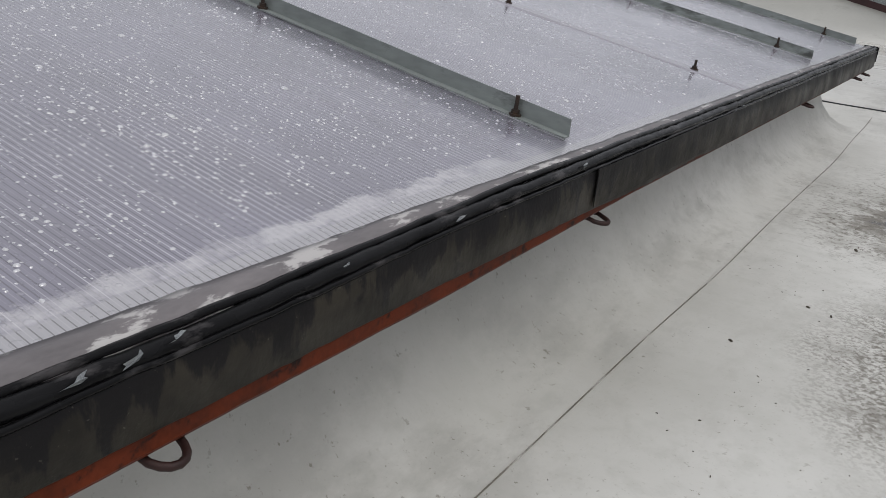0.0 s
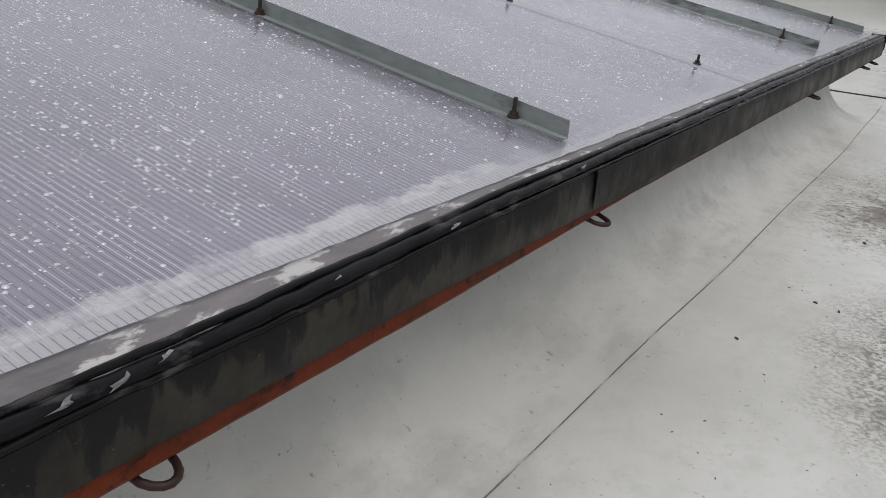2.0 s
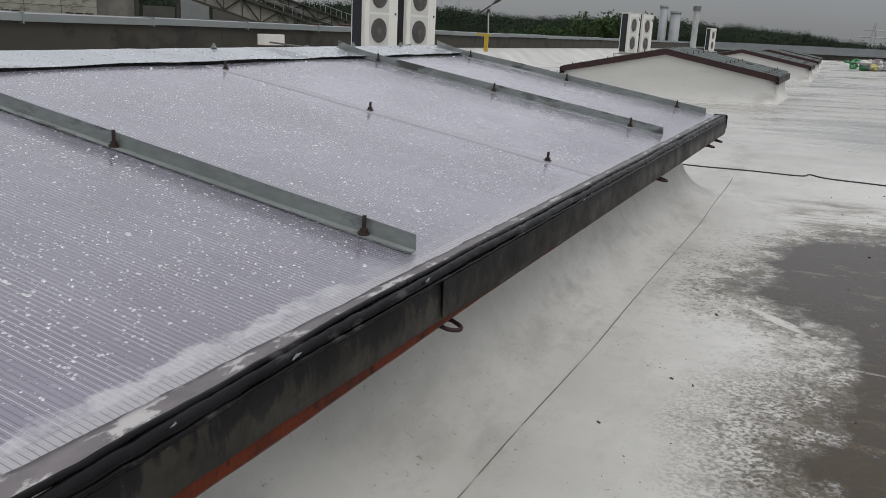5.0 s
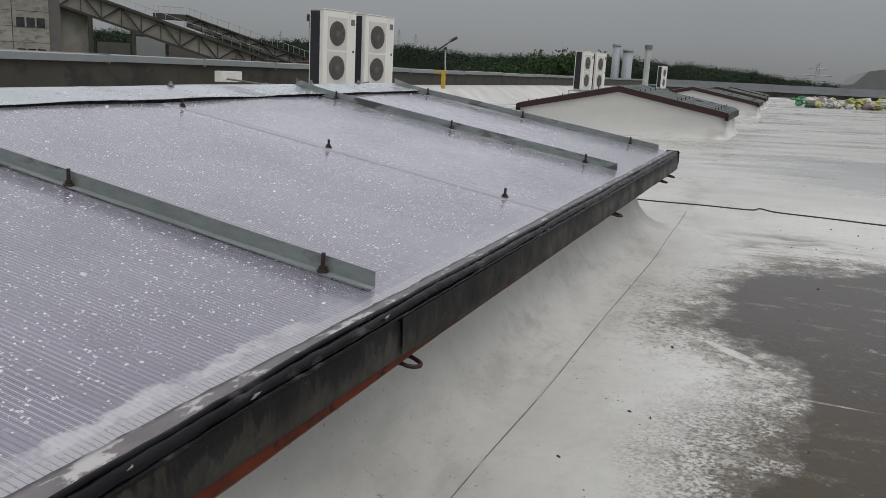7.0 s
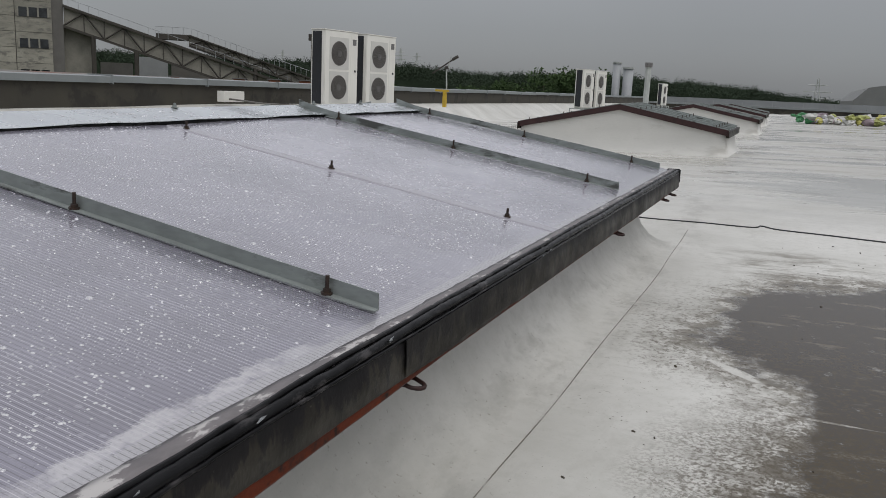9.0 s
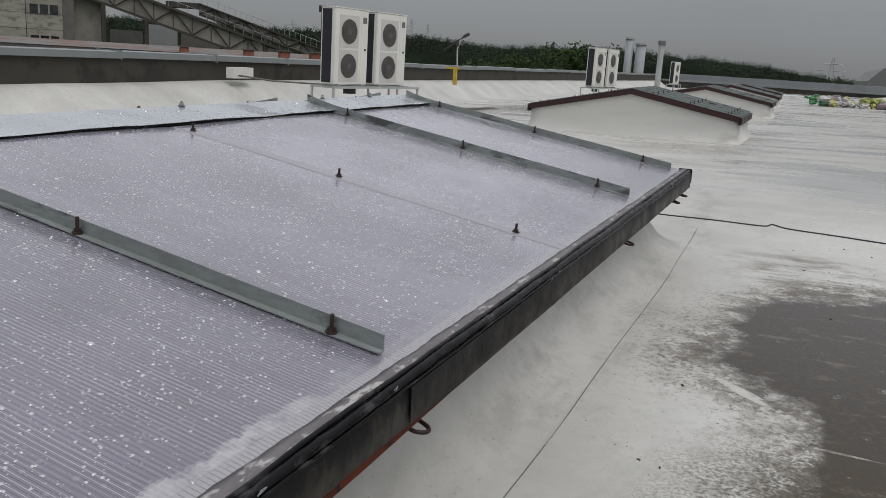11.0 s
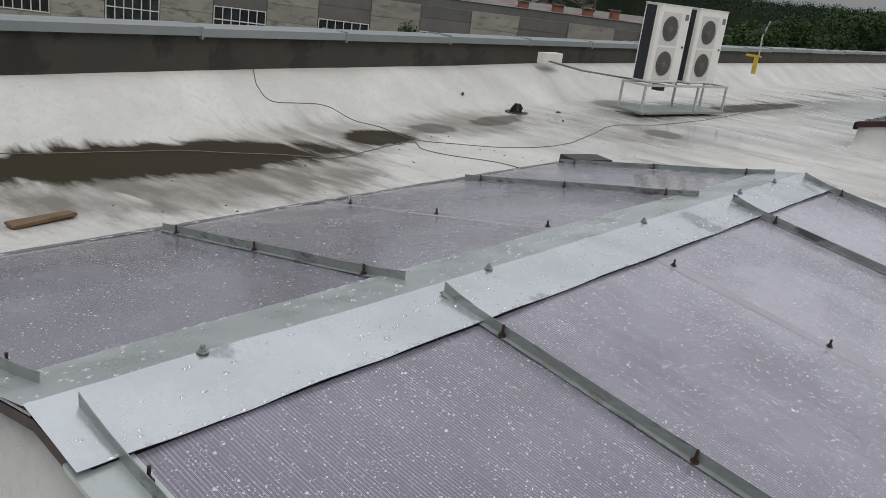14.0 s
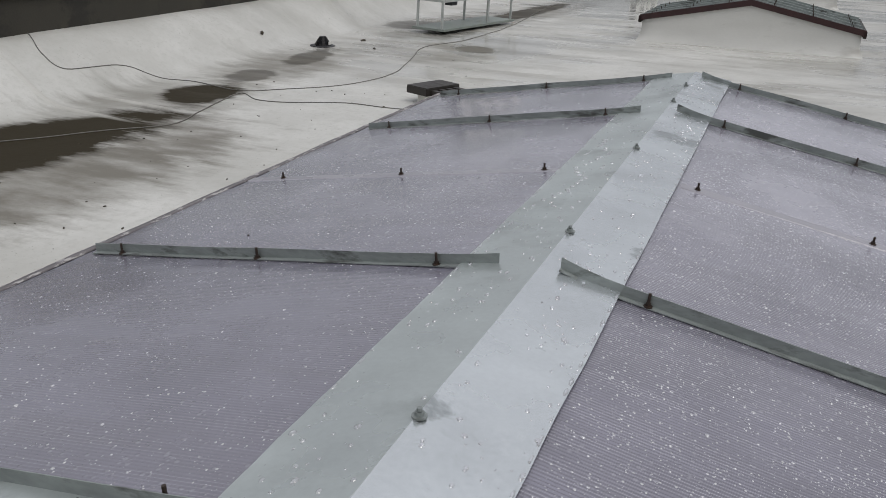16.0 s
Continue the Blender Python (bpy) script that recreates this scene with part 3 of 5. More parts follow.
def kerb():
    prof = [(-0.30, 0.50), (-0.27, 0.42), (-0.24, 0.27), (-0.19, 0.15), (-0.13, 0.075), (-0.07, 0.036), (-0.01, 0.012), (0.045, 0.0045), (0.09, 0.0008), (0.115, -0.004)]
    cy, ly = (Y0 + Y1) / 2, (Y1 - Y0) / 2
    loops = []
    for d, z in prof:
        hx, hy, rad = HALF + d, ly + d * 0.75 + 0.17, max(0.03, 0.14 + 0.4 * d)
        loop = []
        for k, (sx, sy) in enumerate(((1, 1), (-1, 1), (-1, -1), (1, -1))):
            nxt = ((1, 1), (-1, 1), (-1, -1), (1, -1))[(k + 1) % 4]
            arc = [(sx * (hx - rad) + rad * math.cos(q), cy + sy * (hy - rad) + rad * math.sin(q)) for q in [k * math.pi / 2 + a * math.pi / 12 for a in range(7)]]
            end = (nxt[0] * (hx - rad) + rad * math.cos((k + 1) * math.pi / 2), cy + nxt[1] * (hy - rad) + rad * math.sin((k + 1) * math.pi / 2))
            side_pts = [(arc[-1][0] + (end[0] - arc[-1][0]) * u / 30, arc[-1][1] + (end[1] - arc[-1][1]) * u / 30) for u in range(1, 30)]
            loop += arc + side_pts
        row = []
        for x, y in loop:
            w = 0.012 * noise.noise(Vector((x * 1.5, y * 1.5, 2))) if z < 0.3 else 0
            zz = z + (roof_height(x, y) if z < 0.1 else 0)
            if d < -0.25 and abs(y - cy) > ly - 0.3:
                zz = max(zz, sheet_z(x) - 0.03 + (d + 0.27) * 0.3)
            row.append((x + w, y + w, zz))
        loops.append(row + [row[0]])
    membrane_strip("kerb", loops, "white membrane skirt curving up the skylight kerb")
    # welded edge of the skirt on the roof
    bm = bmesh.new()
    a = []
    for i in range(90):
        y = -6 + 10.7 * i / 89
        x = 2.245 + 0.012 * noise.noise(Vector((y * 0.9, 1, 0))) - 0.05 * max(0, y - 1.5) ** 2 / 9
        z = roof_height(x, y)
        a.append([bm.verts.new((x - 0.10, y, z + 0.003)), bm.verts.new((x, y, z + 0.006)), bm.verts.new((x + 0.001, y, z - 0.003))])
    for p, q in zip(a, a[1:]):
        for k in range(2):
            bm.faces.new((p[k], p[k + 1], q[k + 1], q[k]))
    bead = [(p[1].co.x + 0.002, p[1].co.y, p[1].co.z - 0.003) for p in a]
    whole("seam_bead", tube(bmesh.new(), bead, 0.0017, 5), SEAM, "grimy bead along the welded membrane edge", "seam", kind="structure")
    bm.free()


kerb()


def folds():
    for cx, cy, rx, ry, tn in FOLDS:
        bm = bmesh.new()
        rings = []
        for i in range(25):
            u = -1 + i / 12
            taper = max(0.0, 1 - u * u)
            row = []
            for k in range(9):
                v = -1 + k / 4
                x = cx + math.cos(tn) * u * rx - math.sin(tn) * v * ry
                y = cy + math.sin(tn) * u * rx + math.cos(tn) * v * ry
                row.append(bm.verts.new((x, y, roof_height(x, y) - 0.004 + 0.022 * taper * math.cos(v * math.pi / 2) ** 2)))
            rings.append(row)
        for p, q in zip(rings, rings[1:]):
            for k in range(8):
                bm.faces.new((p[k], p[k + 1], q[k + 1], q[k]))
        whole("membrane_fold", bm, MEMBRANE, "raised white fold in the roof membrane", "roof membrane", kind="structure", smooth=True)


folds()


# ---- the near skylight ----
STUB = (1.432, 0.0)
FLASHING = ((1, 0.262), (-1, 0.305))
BARS = (-1.765, -0.365, 1.03, 2.41, 3.77)


def bolt_mesh(length):
    bm = bmesh.new()
    tube(bm, [(0, 0, -0.004), (0, 0, length)], 0.0052, 8)
    tube(bm, [(0, 0, -0.003), (0, 0, 0.003)], 0.015, 10)
    tube(bm, [(0, 0, 0.003), (0, 0, 0.012)], 0.0098, 6)
    return mesh_of("bolt", bm, BOLT)


def bar_skew(side, k, x):
    """The clamping bar behind the ridge lies a little askew."""
    return 0.02 + 0.05 * (x - 0.2) if side < 0 and k == 1 else 0.0


def angle_bar(bm, x0, x1, k, side, flip, lift=0.005):
    """An L angle down the slope; its upright stands behind (flip 1) or before (flip -1) the bolts, its end a little bent up."""
    n = 26
    y = BARS[k]
    t, w, h = 0.0028, 0.030, 0.041
    sect = [(-0.012, 0), (w / 2, 0), (w / 2, h), (w / 2 - t, h), (w / 2 - t, t), (-0.012, t)]
    rings = []
    for i in range(n + 1):
        x = x0 + (x1 - x0) * i / n
        bend = (0.022 if side > 0 else 0.008) * max(0.0, 1 - i / 3) ** 2 + 0.0035 * noise.noise(Vector((x * 2.2, y, side)))
        sway = 0.004 * noise.noise(Vector((x * 1.4, y * 3, 5 + side)))
        rings.append([bm.verts.new((side * x, y + bar_skew(side, k, x) + flip * (u + sway), sheet_z(x) + lift + bend + v)) for u, v in sect])
    for a, b in zip(rings, rings[1:]):
        for k in range(6):
            bm.faces.new((a[k], a[(k + 1) % 6], b[(k + 1) % 6], b[k]))
    bm.faces.new(rings[0])
    bm.faces.new(list(reversed(rings[-1])))


def sheet_bm(side, y0, y1, lap):
    """One polycarbonate sheet, gently bowed between its bolts, with its cut edge."""
    nx, ny = 26, 14
    bm = bmesh.new()

    def top(i, j, dz):
        x = 0.02 + (HALF - 0.02) * i / nx
        y = y0 + (y1 - y0) * j / ny
        bow = 0.005 * math.sin(math.pi * j / ny) + 0.003 * noise.noise(Vector((x * 2, y * 2, side * 4)))
        return (side * x, y, sheet_z(x) + lap + bow * (1 if 0 < i < nx else 0.5) + dz)

    up = [[bm.verts.new(top(i, j, 0)) for j in range(ny + 1)] for i in range(nx + 1)]
    dn = [[bm.verts.new(top(i, j, -0.010)) for j in range(ny + 1)] for i in range(nx + 1)]
    for i in range(nx):
        for j in range(ny):
            bm.faces.new((up[i][j], up[i + 1][j], up[i + 1][j + 1], up[i][j + 1]))
            bm.faces.new((dn[i][j], dn[i][j + 1], dn[i + 1][j + 1], dn[i + 1][j]))
    for i in range(nx):
        for j in (0, ny):
            bm.faces.new((up[i][j], up[i + 1][j], dn[i + 1][j], dn[i][j]))
    for j in range(ny):
        for i in (0, nx):
            bm.faces.new((up[i][j], up[i][j + 1], dn[i][j + 1], dn[i][j]))
    return bm


def sweep(bm, points_at, sect_at, n):
    """A profile carried along; sect_at(i) gives the ring of points."""
    rings = [[bm.verts.new(p) for p in sect_at(i)] for i in range(n + 1)]
    m = len(rings[0])
    for a, b in zip(rings, rings[1:]):
        for k in range(m):
            bm.faces.new((a[k], a[(k + 1) % m], b[(k + 1) % m], b[k]))
    bm.faces.new(list(reversed(rings[0])))
    bm.faces.new(rings[-1])
    return bm


def flashing_top(side, x, y, w):
    """Height of the ridge sheet, slightly buckled and lifting at its open end."""
    crown = 0.0015 if side > 0 else 0.0
    up = min(1.0, max(0.0, (-0.8 - y) / 0.6))
    lift = 0.010 + crown + 0.013 * up * (1 - max(0.0, x) / w) + 0.006 * (x / w) * noise.noise(Vector((y * 2.6, x * 3, side * 9))) + 0.003 * noise.noise(Vector((y * 7, x * 6, side)))
    return RIDGE - FALL * x * (0.95 if side > 0 else 1.05) + lift + (0.0 if side > 0 else 0.001)


def near_skylight():
    sky_light = thing("skylight", "low gabled skylight of wet multiwall polycarbonate with zinc bars", "skylight", group="skylights on the roof")
    cuts = (Y0, BARS[1], BARS[2], BARS[3], Y1)
    for side in (1, -1):
        for k in range(4):
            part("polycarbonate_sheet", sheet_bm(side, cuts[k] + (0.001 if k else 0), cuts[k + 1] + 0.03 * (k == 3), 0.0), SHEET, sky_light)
        # clear lapping strip at the joint without a bar
        bm = bmesh.new()
        sweep(bm, None, lambda i: [(side * (0.27 + 1.86 * i / 20), BARS[2] + u, sheet_z(0.27 + 1.86 * i / 20) + v + 0.0085) for u, v in ((-0.05, -0.016), (0.05, -0.016), (0.034, -0.0045), (-0.034, -0.0045))], 20)
        part("joint_strip", bm, CLEAR, sky_light)
        for k, y in enumerate(BARS):
            if k != 2:
                bm = bmesh.new()
                a, b = (0.055, 2.072) if side > 0 else (0.165, 2.08)
                angle_bar(bm, a, b, k, side, -1 if k == 0 else 1)
                part("clamping_bar", bm, ZINC_BAR, sky_light, "weathered zinc angle bar")
        # eave: sealing tape, rubber lip, stained fascia, red angle behind it
        n = 360

        def at(i):
            return Y0 - 0.02 + (Y1 - Y0 + 0.04) * i / n

        def sag(y):
            u = min(1, max(0, (-0.75 - y) / 0.8))
            return 0.013 * u * u * (3 - 2 * u)

        def wob(y, s, a):
            return a * (noise.noise(Vector((y * 2.3, s, side * 5))) + 0.45 * noise.noise(Vector((y * 9.0, s + 40, side * 5))) + 0.4 * noise.noise(Vector((y * 26.0, s + 80, side * 5))))

        bm = bmesh.new()
        drop_w = 0.0 if side > 0 else 0.026
        tw = 0.0 if side > 0 else 0.022
        sweep(bm, None, lambda i: [(side * (2.120 + tw * 0.4 + wob(at(i), 1, 0.008 if side > 0 else 0.002)), at(i), sheet_z(2.120) + 0.005 - tw * FALL), (side * (2.138 + tw / 2), at(i), sheet_z(2.132) + 0.009 - tw * FALL + wob(at(i), 2, 0.003)), (side * (2.158 + tw / 2), at(i), sheet_z(2.158) + 0.009 + wob(at(i), 3, 0.004)), (side * 2.170, at(i), sheet_z(2.17) - 0.004), (side * 2.15, at(i), sheet_z(2.15) - 0.014), (side * 2.146, at(i), sheet_z(2.146) - 0.004)], n)
        part("sealing_tape", bm, MASTIC, sky_light, "grey sealing tape with flaking pale paint", smooth=True)
        bm = bmesh.new()
        sweep(bm, None, lambda i: [(side * (2.174 + 0.013 * math.cos(q) + wob(at(i), 4, 0.005)), at(i), 0.533 - drop_w - sag(at(i)) + 0.012 * math.sin(q) + wob(at(i), 5, 0.005)) for q in [k * math.pi / 6 for k in range(12)]], n)
        part("rubber_lip", bm, RUBBER, sky_light, "black rubber lip", smooth=True)
        for rx, rz, rr, ss in ((2.163, 0.5455, 0.006, 11), (2.188, 0.524, 0.0045, 17)):
            bm = bmesh.new()
            tube(bm, [(side * (rx + wob(at(i), ss, 0.003)), at(i), rz - drop_w - sag(at(i)) + wob(at(i), ss + 1, 0.0045)) for i in range(n + 1)], rr, 6)
            part("rubber_bead", bm, RUBBER, sky_light, smooth=True)
        bm = bmesh.new()
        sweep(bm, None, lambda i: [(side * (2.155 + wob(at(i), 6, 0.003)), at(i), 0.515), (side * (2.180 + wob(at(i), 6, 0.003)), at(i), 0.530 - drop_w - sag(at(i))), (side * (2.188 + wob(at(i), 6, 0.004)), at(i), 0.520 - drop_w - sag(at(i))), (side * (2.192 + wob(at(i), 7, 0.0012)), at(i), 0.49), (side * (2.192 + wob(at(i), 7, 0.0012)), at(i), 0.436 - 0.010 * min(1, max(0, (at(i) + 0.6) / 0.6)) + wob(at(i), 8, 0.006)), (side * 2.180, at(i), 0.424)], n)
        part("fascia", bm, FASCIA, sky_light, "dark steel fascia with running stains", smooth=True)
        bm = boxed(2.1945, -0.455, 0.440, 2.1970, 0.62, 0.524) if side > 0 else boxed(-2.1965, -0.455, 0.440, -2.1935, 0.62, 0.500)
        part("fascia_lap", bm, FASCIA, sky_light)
        bm = bmesh.new()

        def low(y):
            return 0.400 + 0.012 * min(1, max(0, (y + 1.0) / 0.8))

        sweep(bm, None, lambda i: [(side * 2.15, at(i), 0.46), (side * (2.187 + wob(at(i), 9, 0.001)), at(i), 0.456), (side * (2.186 + wob(at(i), 9, 0.001)), at(i), low(at(i)) + 0.008), (side * (2.180 + wob(at(i), 9, 0.002)), at(i), low(at(i))), (side * 2.09, at(i), low(at(i))), (side * 2.09, at(i), low(at(i)) + 0.007), (side * 2.15, at(i), low(at(i)) + 0.01)], n)
        part("eave_angle", bm, RED, sky_light, "red primed steel angle")
        for y in (-1.555, -0.365, 1.98, 3.42, 3.74):
            bm = bmesh.new()
            r = 0.026
            tube(bm, [(side * 2.11, y - r, 0.394), (side * 2.165, y - r, 0.393)] + [(side * (2.165 + 0.036 * math.sin(q)), y - r * math.cos(q), 0.391 - 0.006 * math.sin(q)) for q in [math.pi * k / 8 for k in range(1, 8)]] + [(side * 2.165, y + r, 0.393), (side * 2.11, y + r, 0.394)], 0.0055, 8)
            part("hook", bm, HOOKS, sky_light, "rusty iron hook", smooth=True)
        part("end_cap", boxed(*((2.10, Y1 + 0.022, 0.45, 2.195, Y1 + 0.045, 0.548) if side > 0 else (-2.195, Y1 + 0.022, 0.45, -2.10, Y1 + 0.045, 0.528)), bevel=0.006), RUBBER, sky_light)
    # gable edges
    for yy in (Y0 + 0.012, Y1 + 0.02):
        for side in (1, -1):
            bm = bmesh.new()
            sweep(bm, None, lambda i: [(side * (2.15 * i / 8), yy + u, sheet_z(2.15 * i / 8) - 0.012 + v) for u, v in ((-0.014, 0), (0.014, 0), (0.014, -0.034), (-0.014, -0.034))], 8)
            part("gable_edge", bm, MAROON, sky_light, "dark maroon steel edge")
    for side in (1, -1):
        bm = bmesh.new()
        sweep(bm, None, lambda i: [(side * (0.2 + 1.93 * i / 20), yy, sheet_z(0.2 + 1.93 * i / 20) + v + 0.002 * noise.noise(Vector((i * 0.5, yy, side)))) for yy, v in ((Y0 - 0.022, -0.016), (Y0 - 0.024, 0.004), (Y0 + 0.06, 0.006), (Y0 + 0.128, 0.0075), (Y0 + 0.128, 0.006), (Y0 - 0.019, 0.0015))], 20)
        part("gable_flashing", bm, ZINC_SHADED, sky_light, "wet galvanised strip along the gable in the shaded zinc tone")
    # ridge flashing; the left half's dimmer reflection is put into its darker zinc
    n = 120
    for side, w in FLASHING:
        bm = bmesh.new()

        def ring(i):
            y = Y0 - 0.02 + (Y1 + 0.10 - Y0) * i / n
            top, bot = [], []
            for k in range(9):
                x = -0.012 * side + (w + 0.012 * side) * k / 8
                if k == 8:
                    x += 0.006 * noise.noise(Vector((y * 1.8, 2, side)))
                z = flashing_top(side, x, y, w)
                top.append((side * x, y, z))
                bot.append((side * x, y, z - 0.0015))
            return top + bot[::-1]

        sweep(bm, None, ring, n)
        part("ridge_flashing", bm, ZINC if side > 0 else ZINC_SHADED, sky_light, "pale galvanised ridge sheet beaded with rain" if side > 0 else "wet galvanised ridge sheet, its shaded slope darkened in the colour")
    bm = bmesh.new()
    sweep(bm, None, lambda i: [(0.225 + u, Y0 + 0.02 + (Y1 - Y0) * i / 40, sheet_z(0.235) + v) for u, v in ((0, 0.0), (0.028, -0.004), (0.028, 0.011), (0, 0.013))], 40)
    part("foam_strip", bm, RUBBER, sky_light, "black foam strip under the ridge sheet")
    # bolts
    stud, long_stud = bolt_mesh(0.034), bolt_mesh(0.045)
    for side in (1, -1):
        for k, y in enumerate(BARS):
            for x in ((0.357 - 0.004 * k, 1.142 - 0.012 * k, 1.955 - 0.019 * k) if side > 0 else (0.405 - 0.008 * k, 1.195 - 0.012 * k, 1.91)):
                b = new("bolt", stud if k == 2 else long_stud)
                b.parent = sky_light
                lean = 5 * noise.noise(Vector((x * 9, y * 7, side)))
                b.matrix_basis = pose(side * x, y + bar_skew(side, k, x), sheet_z(x) + (0.004 if k == 2 else 0.009), lean, lean * 0.7 + 4 * side, 0)
    b = new("bolt", stud)
    b.parent = sky_light
    b.matrix_basis = pose(-STUB[0], STUB[1], sheet_z(STUB[0]) - 0.027)
    cap = bmesh.new()
    tube(cap, [(0, 0, 0), (0, 0, 0.004)], 0.019, 14)
    tube(cap, [(0, 0, 0.004), (0, 0, 0.014)], 0.0115, 6)
    tube(cap, [(0, 0, 0.016), (0, 0, 0.024)], 0.007, 8)
    capm = mesh_of("ridge_bolt", cap, ZINC_BAR)
    for y in (-1.377, 0.0, 1.364, 2.689, 3.32):
        b = new("ridge_bolt", capm)
        b.parent = sky_light
        b.matrix_basis = pose(-0.004, y, flashing_top(1, 0.0, y, 0.262) + 0.002)
    # torn bits of film on the lip
    rnd = random.Random(5)
    for y, sz in ((-1.66, 0.016), (-1.60, 0.018), (-1.545, 0.011), (-1.27, 0.008), (-0.99, 0.010), (-0.52, 0.013), (0.62, 0.008), (0.71, 0.007), (2.0, 0.009)):
        bm = bmesh.new()
        c = Vector((2.188, y, 0.545 - rnd.uniform(0, 0.022)))
        ring = [bm.verts.new(c + Vector((rnd.uniform(0, 0.005), sz * rnd.choice((0.25, 0.5, 0.9, 1.5)) * math.cos(k * math.pi / 5), sz * rnd.choice((0.2, 0.3, 0.5)) * math.sin(k * math.pi / 5) + 0.25 * sz * math.cos(k * math.pi / 5)))) for k in range(10)]
        mid_v = bm.verts.new(c + Vector((0.006, 0, 0.001)))
        for k in range(10):
            bm.faces.new((mid_v, ring[k], ring[(k + 1) % 10]))
        bmesh.ops.solidify(bm, geom=list(bm.faces), thickness=0.0008)
        part("film_scrap", bm, FOIL, sky_light, "torn scrap of clear film")


near_skylight()


# ---- rain on the skylight ----
def drops(name, label, spots, mat):
    """Flat round beads: spots of x, y, z, slope, width, length, height; small ones have a single ring."""
    ring6 = [(math.cos(k * math.pi / 3), math.sin(k * math.pi / 3)) for k in range(6)]
    ring5 = [(math.cos(k * 2 * math.pi / 5), math.sin(k * 2 * math.pi / 5)) for k in range(5)]
    vs, fs = [], []
    for x, y, z, slope, w, ln, h in spots:
        o = len(vs)
        if w < 0.0026:
            for c, s in ring5:
                vs.append((x + c * ln, y + s * w, z - slope * c * ln))
            vs.append((x, y, z + h))
            fs += [(o + k, o + (k + 1) % 5, o + 5) for k in range(5)]
            continue
        for r, q in ((1.0, 0.0), (0.72, 0.75)):
            for c, s in ring6:
                dx, dy = c * r * ln, s * r * w
                vs.append((x + dx, y + dy, z - slope * dx + q * h))
        vs.append((x, y, z + h))
        for k in range(6):
            j = (k + 1) % 6
            fs += [(o + k, o + j, o + 6 + j, o + 6 + k), (o + 6 + k, o + 6 + j, o + 12)]
    me = bpy.data.meshes.new(name)
    me.from_pydata(vs, [], fs)
    me.materials.append(mat)
    me.polygons.foreach_set("use_smooth", [True] * len(me.polygons))
    ob = new(name, me)
    ob.matrix_basis = ROOF
    return tagged(ob, label, "water drops", kind="stuff")


def sheet_top(side, x, y):
    cuts = (Y0, BARS[1], BARS[2], BARS[3], Y1)
    k = max(i for i in range(4) if y >= cuts[i])
    v = (y - cuts[k]) / (cuts[k + 1] - cuts[k])
    return sheet_z(x) + 0.005 * math.sin(math.pi * v) + 0.003 * noise.noise(Vector((x * 2, y * 2, side * 4)))


def rain():
    rnd = random.Random(11)
    spots = []
    for side, count in ((1, 42000), (-1, 13000)):
        for _ in range(count):
            x, y = rnd.uniform(0.28, 2.09), Y0 + 0.03 + (Y1 - Y0 - 0.05) * (rnd.random() ** (1.25 if side > 0 else 1.1))
            if noise.noise(Vector((x * 2.5, y * 1.3, side))) * 0.6 + 0.4 * noise.noise(Vector((x * 1.1, y * 14, side))) + rnd.uniform(-0.7, 0.7) < -0.25:
                continue
            if x > 2.0 and rnd.random() < (0.5 if x < 2.05 else 0.93):
                continue
            r = rnd.uniform(0.0026, 0.0039) if rnd.random() < 0.17 else rnd.uniform(0.0010, 0.0024)
            r += 0.0045 * rnd.random() if rnd.random() < 0.016 else 0
            spots.append((side * x, y, sheet_top(side, x, y) - 0.0002, side * FALL, r * rnd.uniform(0.9, 1.35), r * rnd.uniform(0.75, 1.3), r * 0.56))
    drops("rain_beads", "scattered rain beads on the polycarbonate sheets", spots, WATER)
    spots = []
    wide = dict(FLASHING)

    def bead(side, x, y, w, ln, h):
        spots.append((side * x, y, flashing_top(side, x, y, wide[side]) - 0.0004, side * FALL, w, ln, h))

    for _ in range(1500):
        side = rnd.choice((1, -1))
        x, y = rnd.uniform(0.02, wide[side] - 0.012), rnd.uniform(Y0, Y1)
        if noise.noise(Vector((x * 7, y * 2.2, side * 3))) < rnd.uniform(-0.5, 0.35):
            continue
        r = 0.0025 + 0.0075 * rnd.random() ** 2.2
        bead(side, x, y, r * rnd.uniform(1.0, 1.7), r * rnd.uniform(0.7, 1.1), r * 0.55)
    for side in (1, -1):
        y = Y0 + 0.05
        while y < Y1:
            w = rnd.uniform(0.006, 0.034)
            if noise.noise(Vector((y * 1.7, side, 8))) > -0.15:
                bead(side, wide[side] - 0.007, y + w, w, rnd.uniform(0.004, 0.007), 0.005)
            y += 2 * w + rnd.uniform(0.003, 0.05)
    for k in range(26):
        bead(-1, 0.17 + 0.045 * math.sin(k * 0.6) + rnd.uniform(-0.02, 0.02), 0.35 + k * 0.05, rnd.uniform(0.010, 0.020), rnd.uniform(0.010, 0.018), 0.007)
    for k in range(9):
        bead(1, 0.17 + 0.02 * math.sin(k * 1.3), 1.75 + k * 0.05, rnd.uniform(0.007, 0.013), rnd.uniform(0.010, 0.016), 0.006)
    drops("ridge_beads", "larger rain beads on the ridge sheet", spots, WATER_CLEAR)


rain()


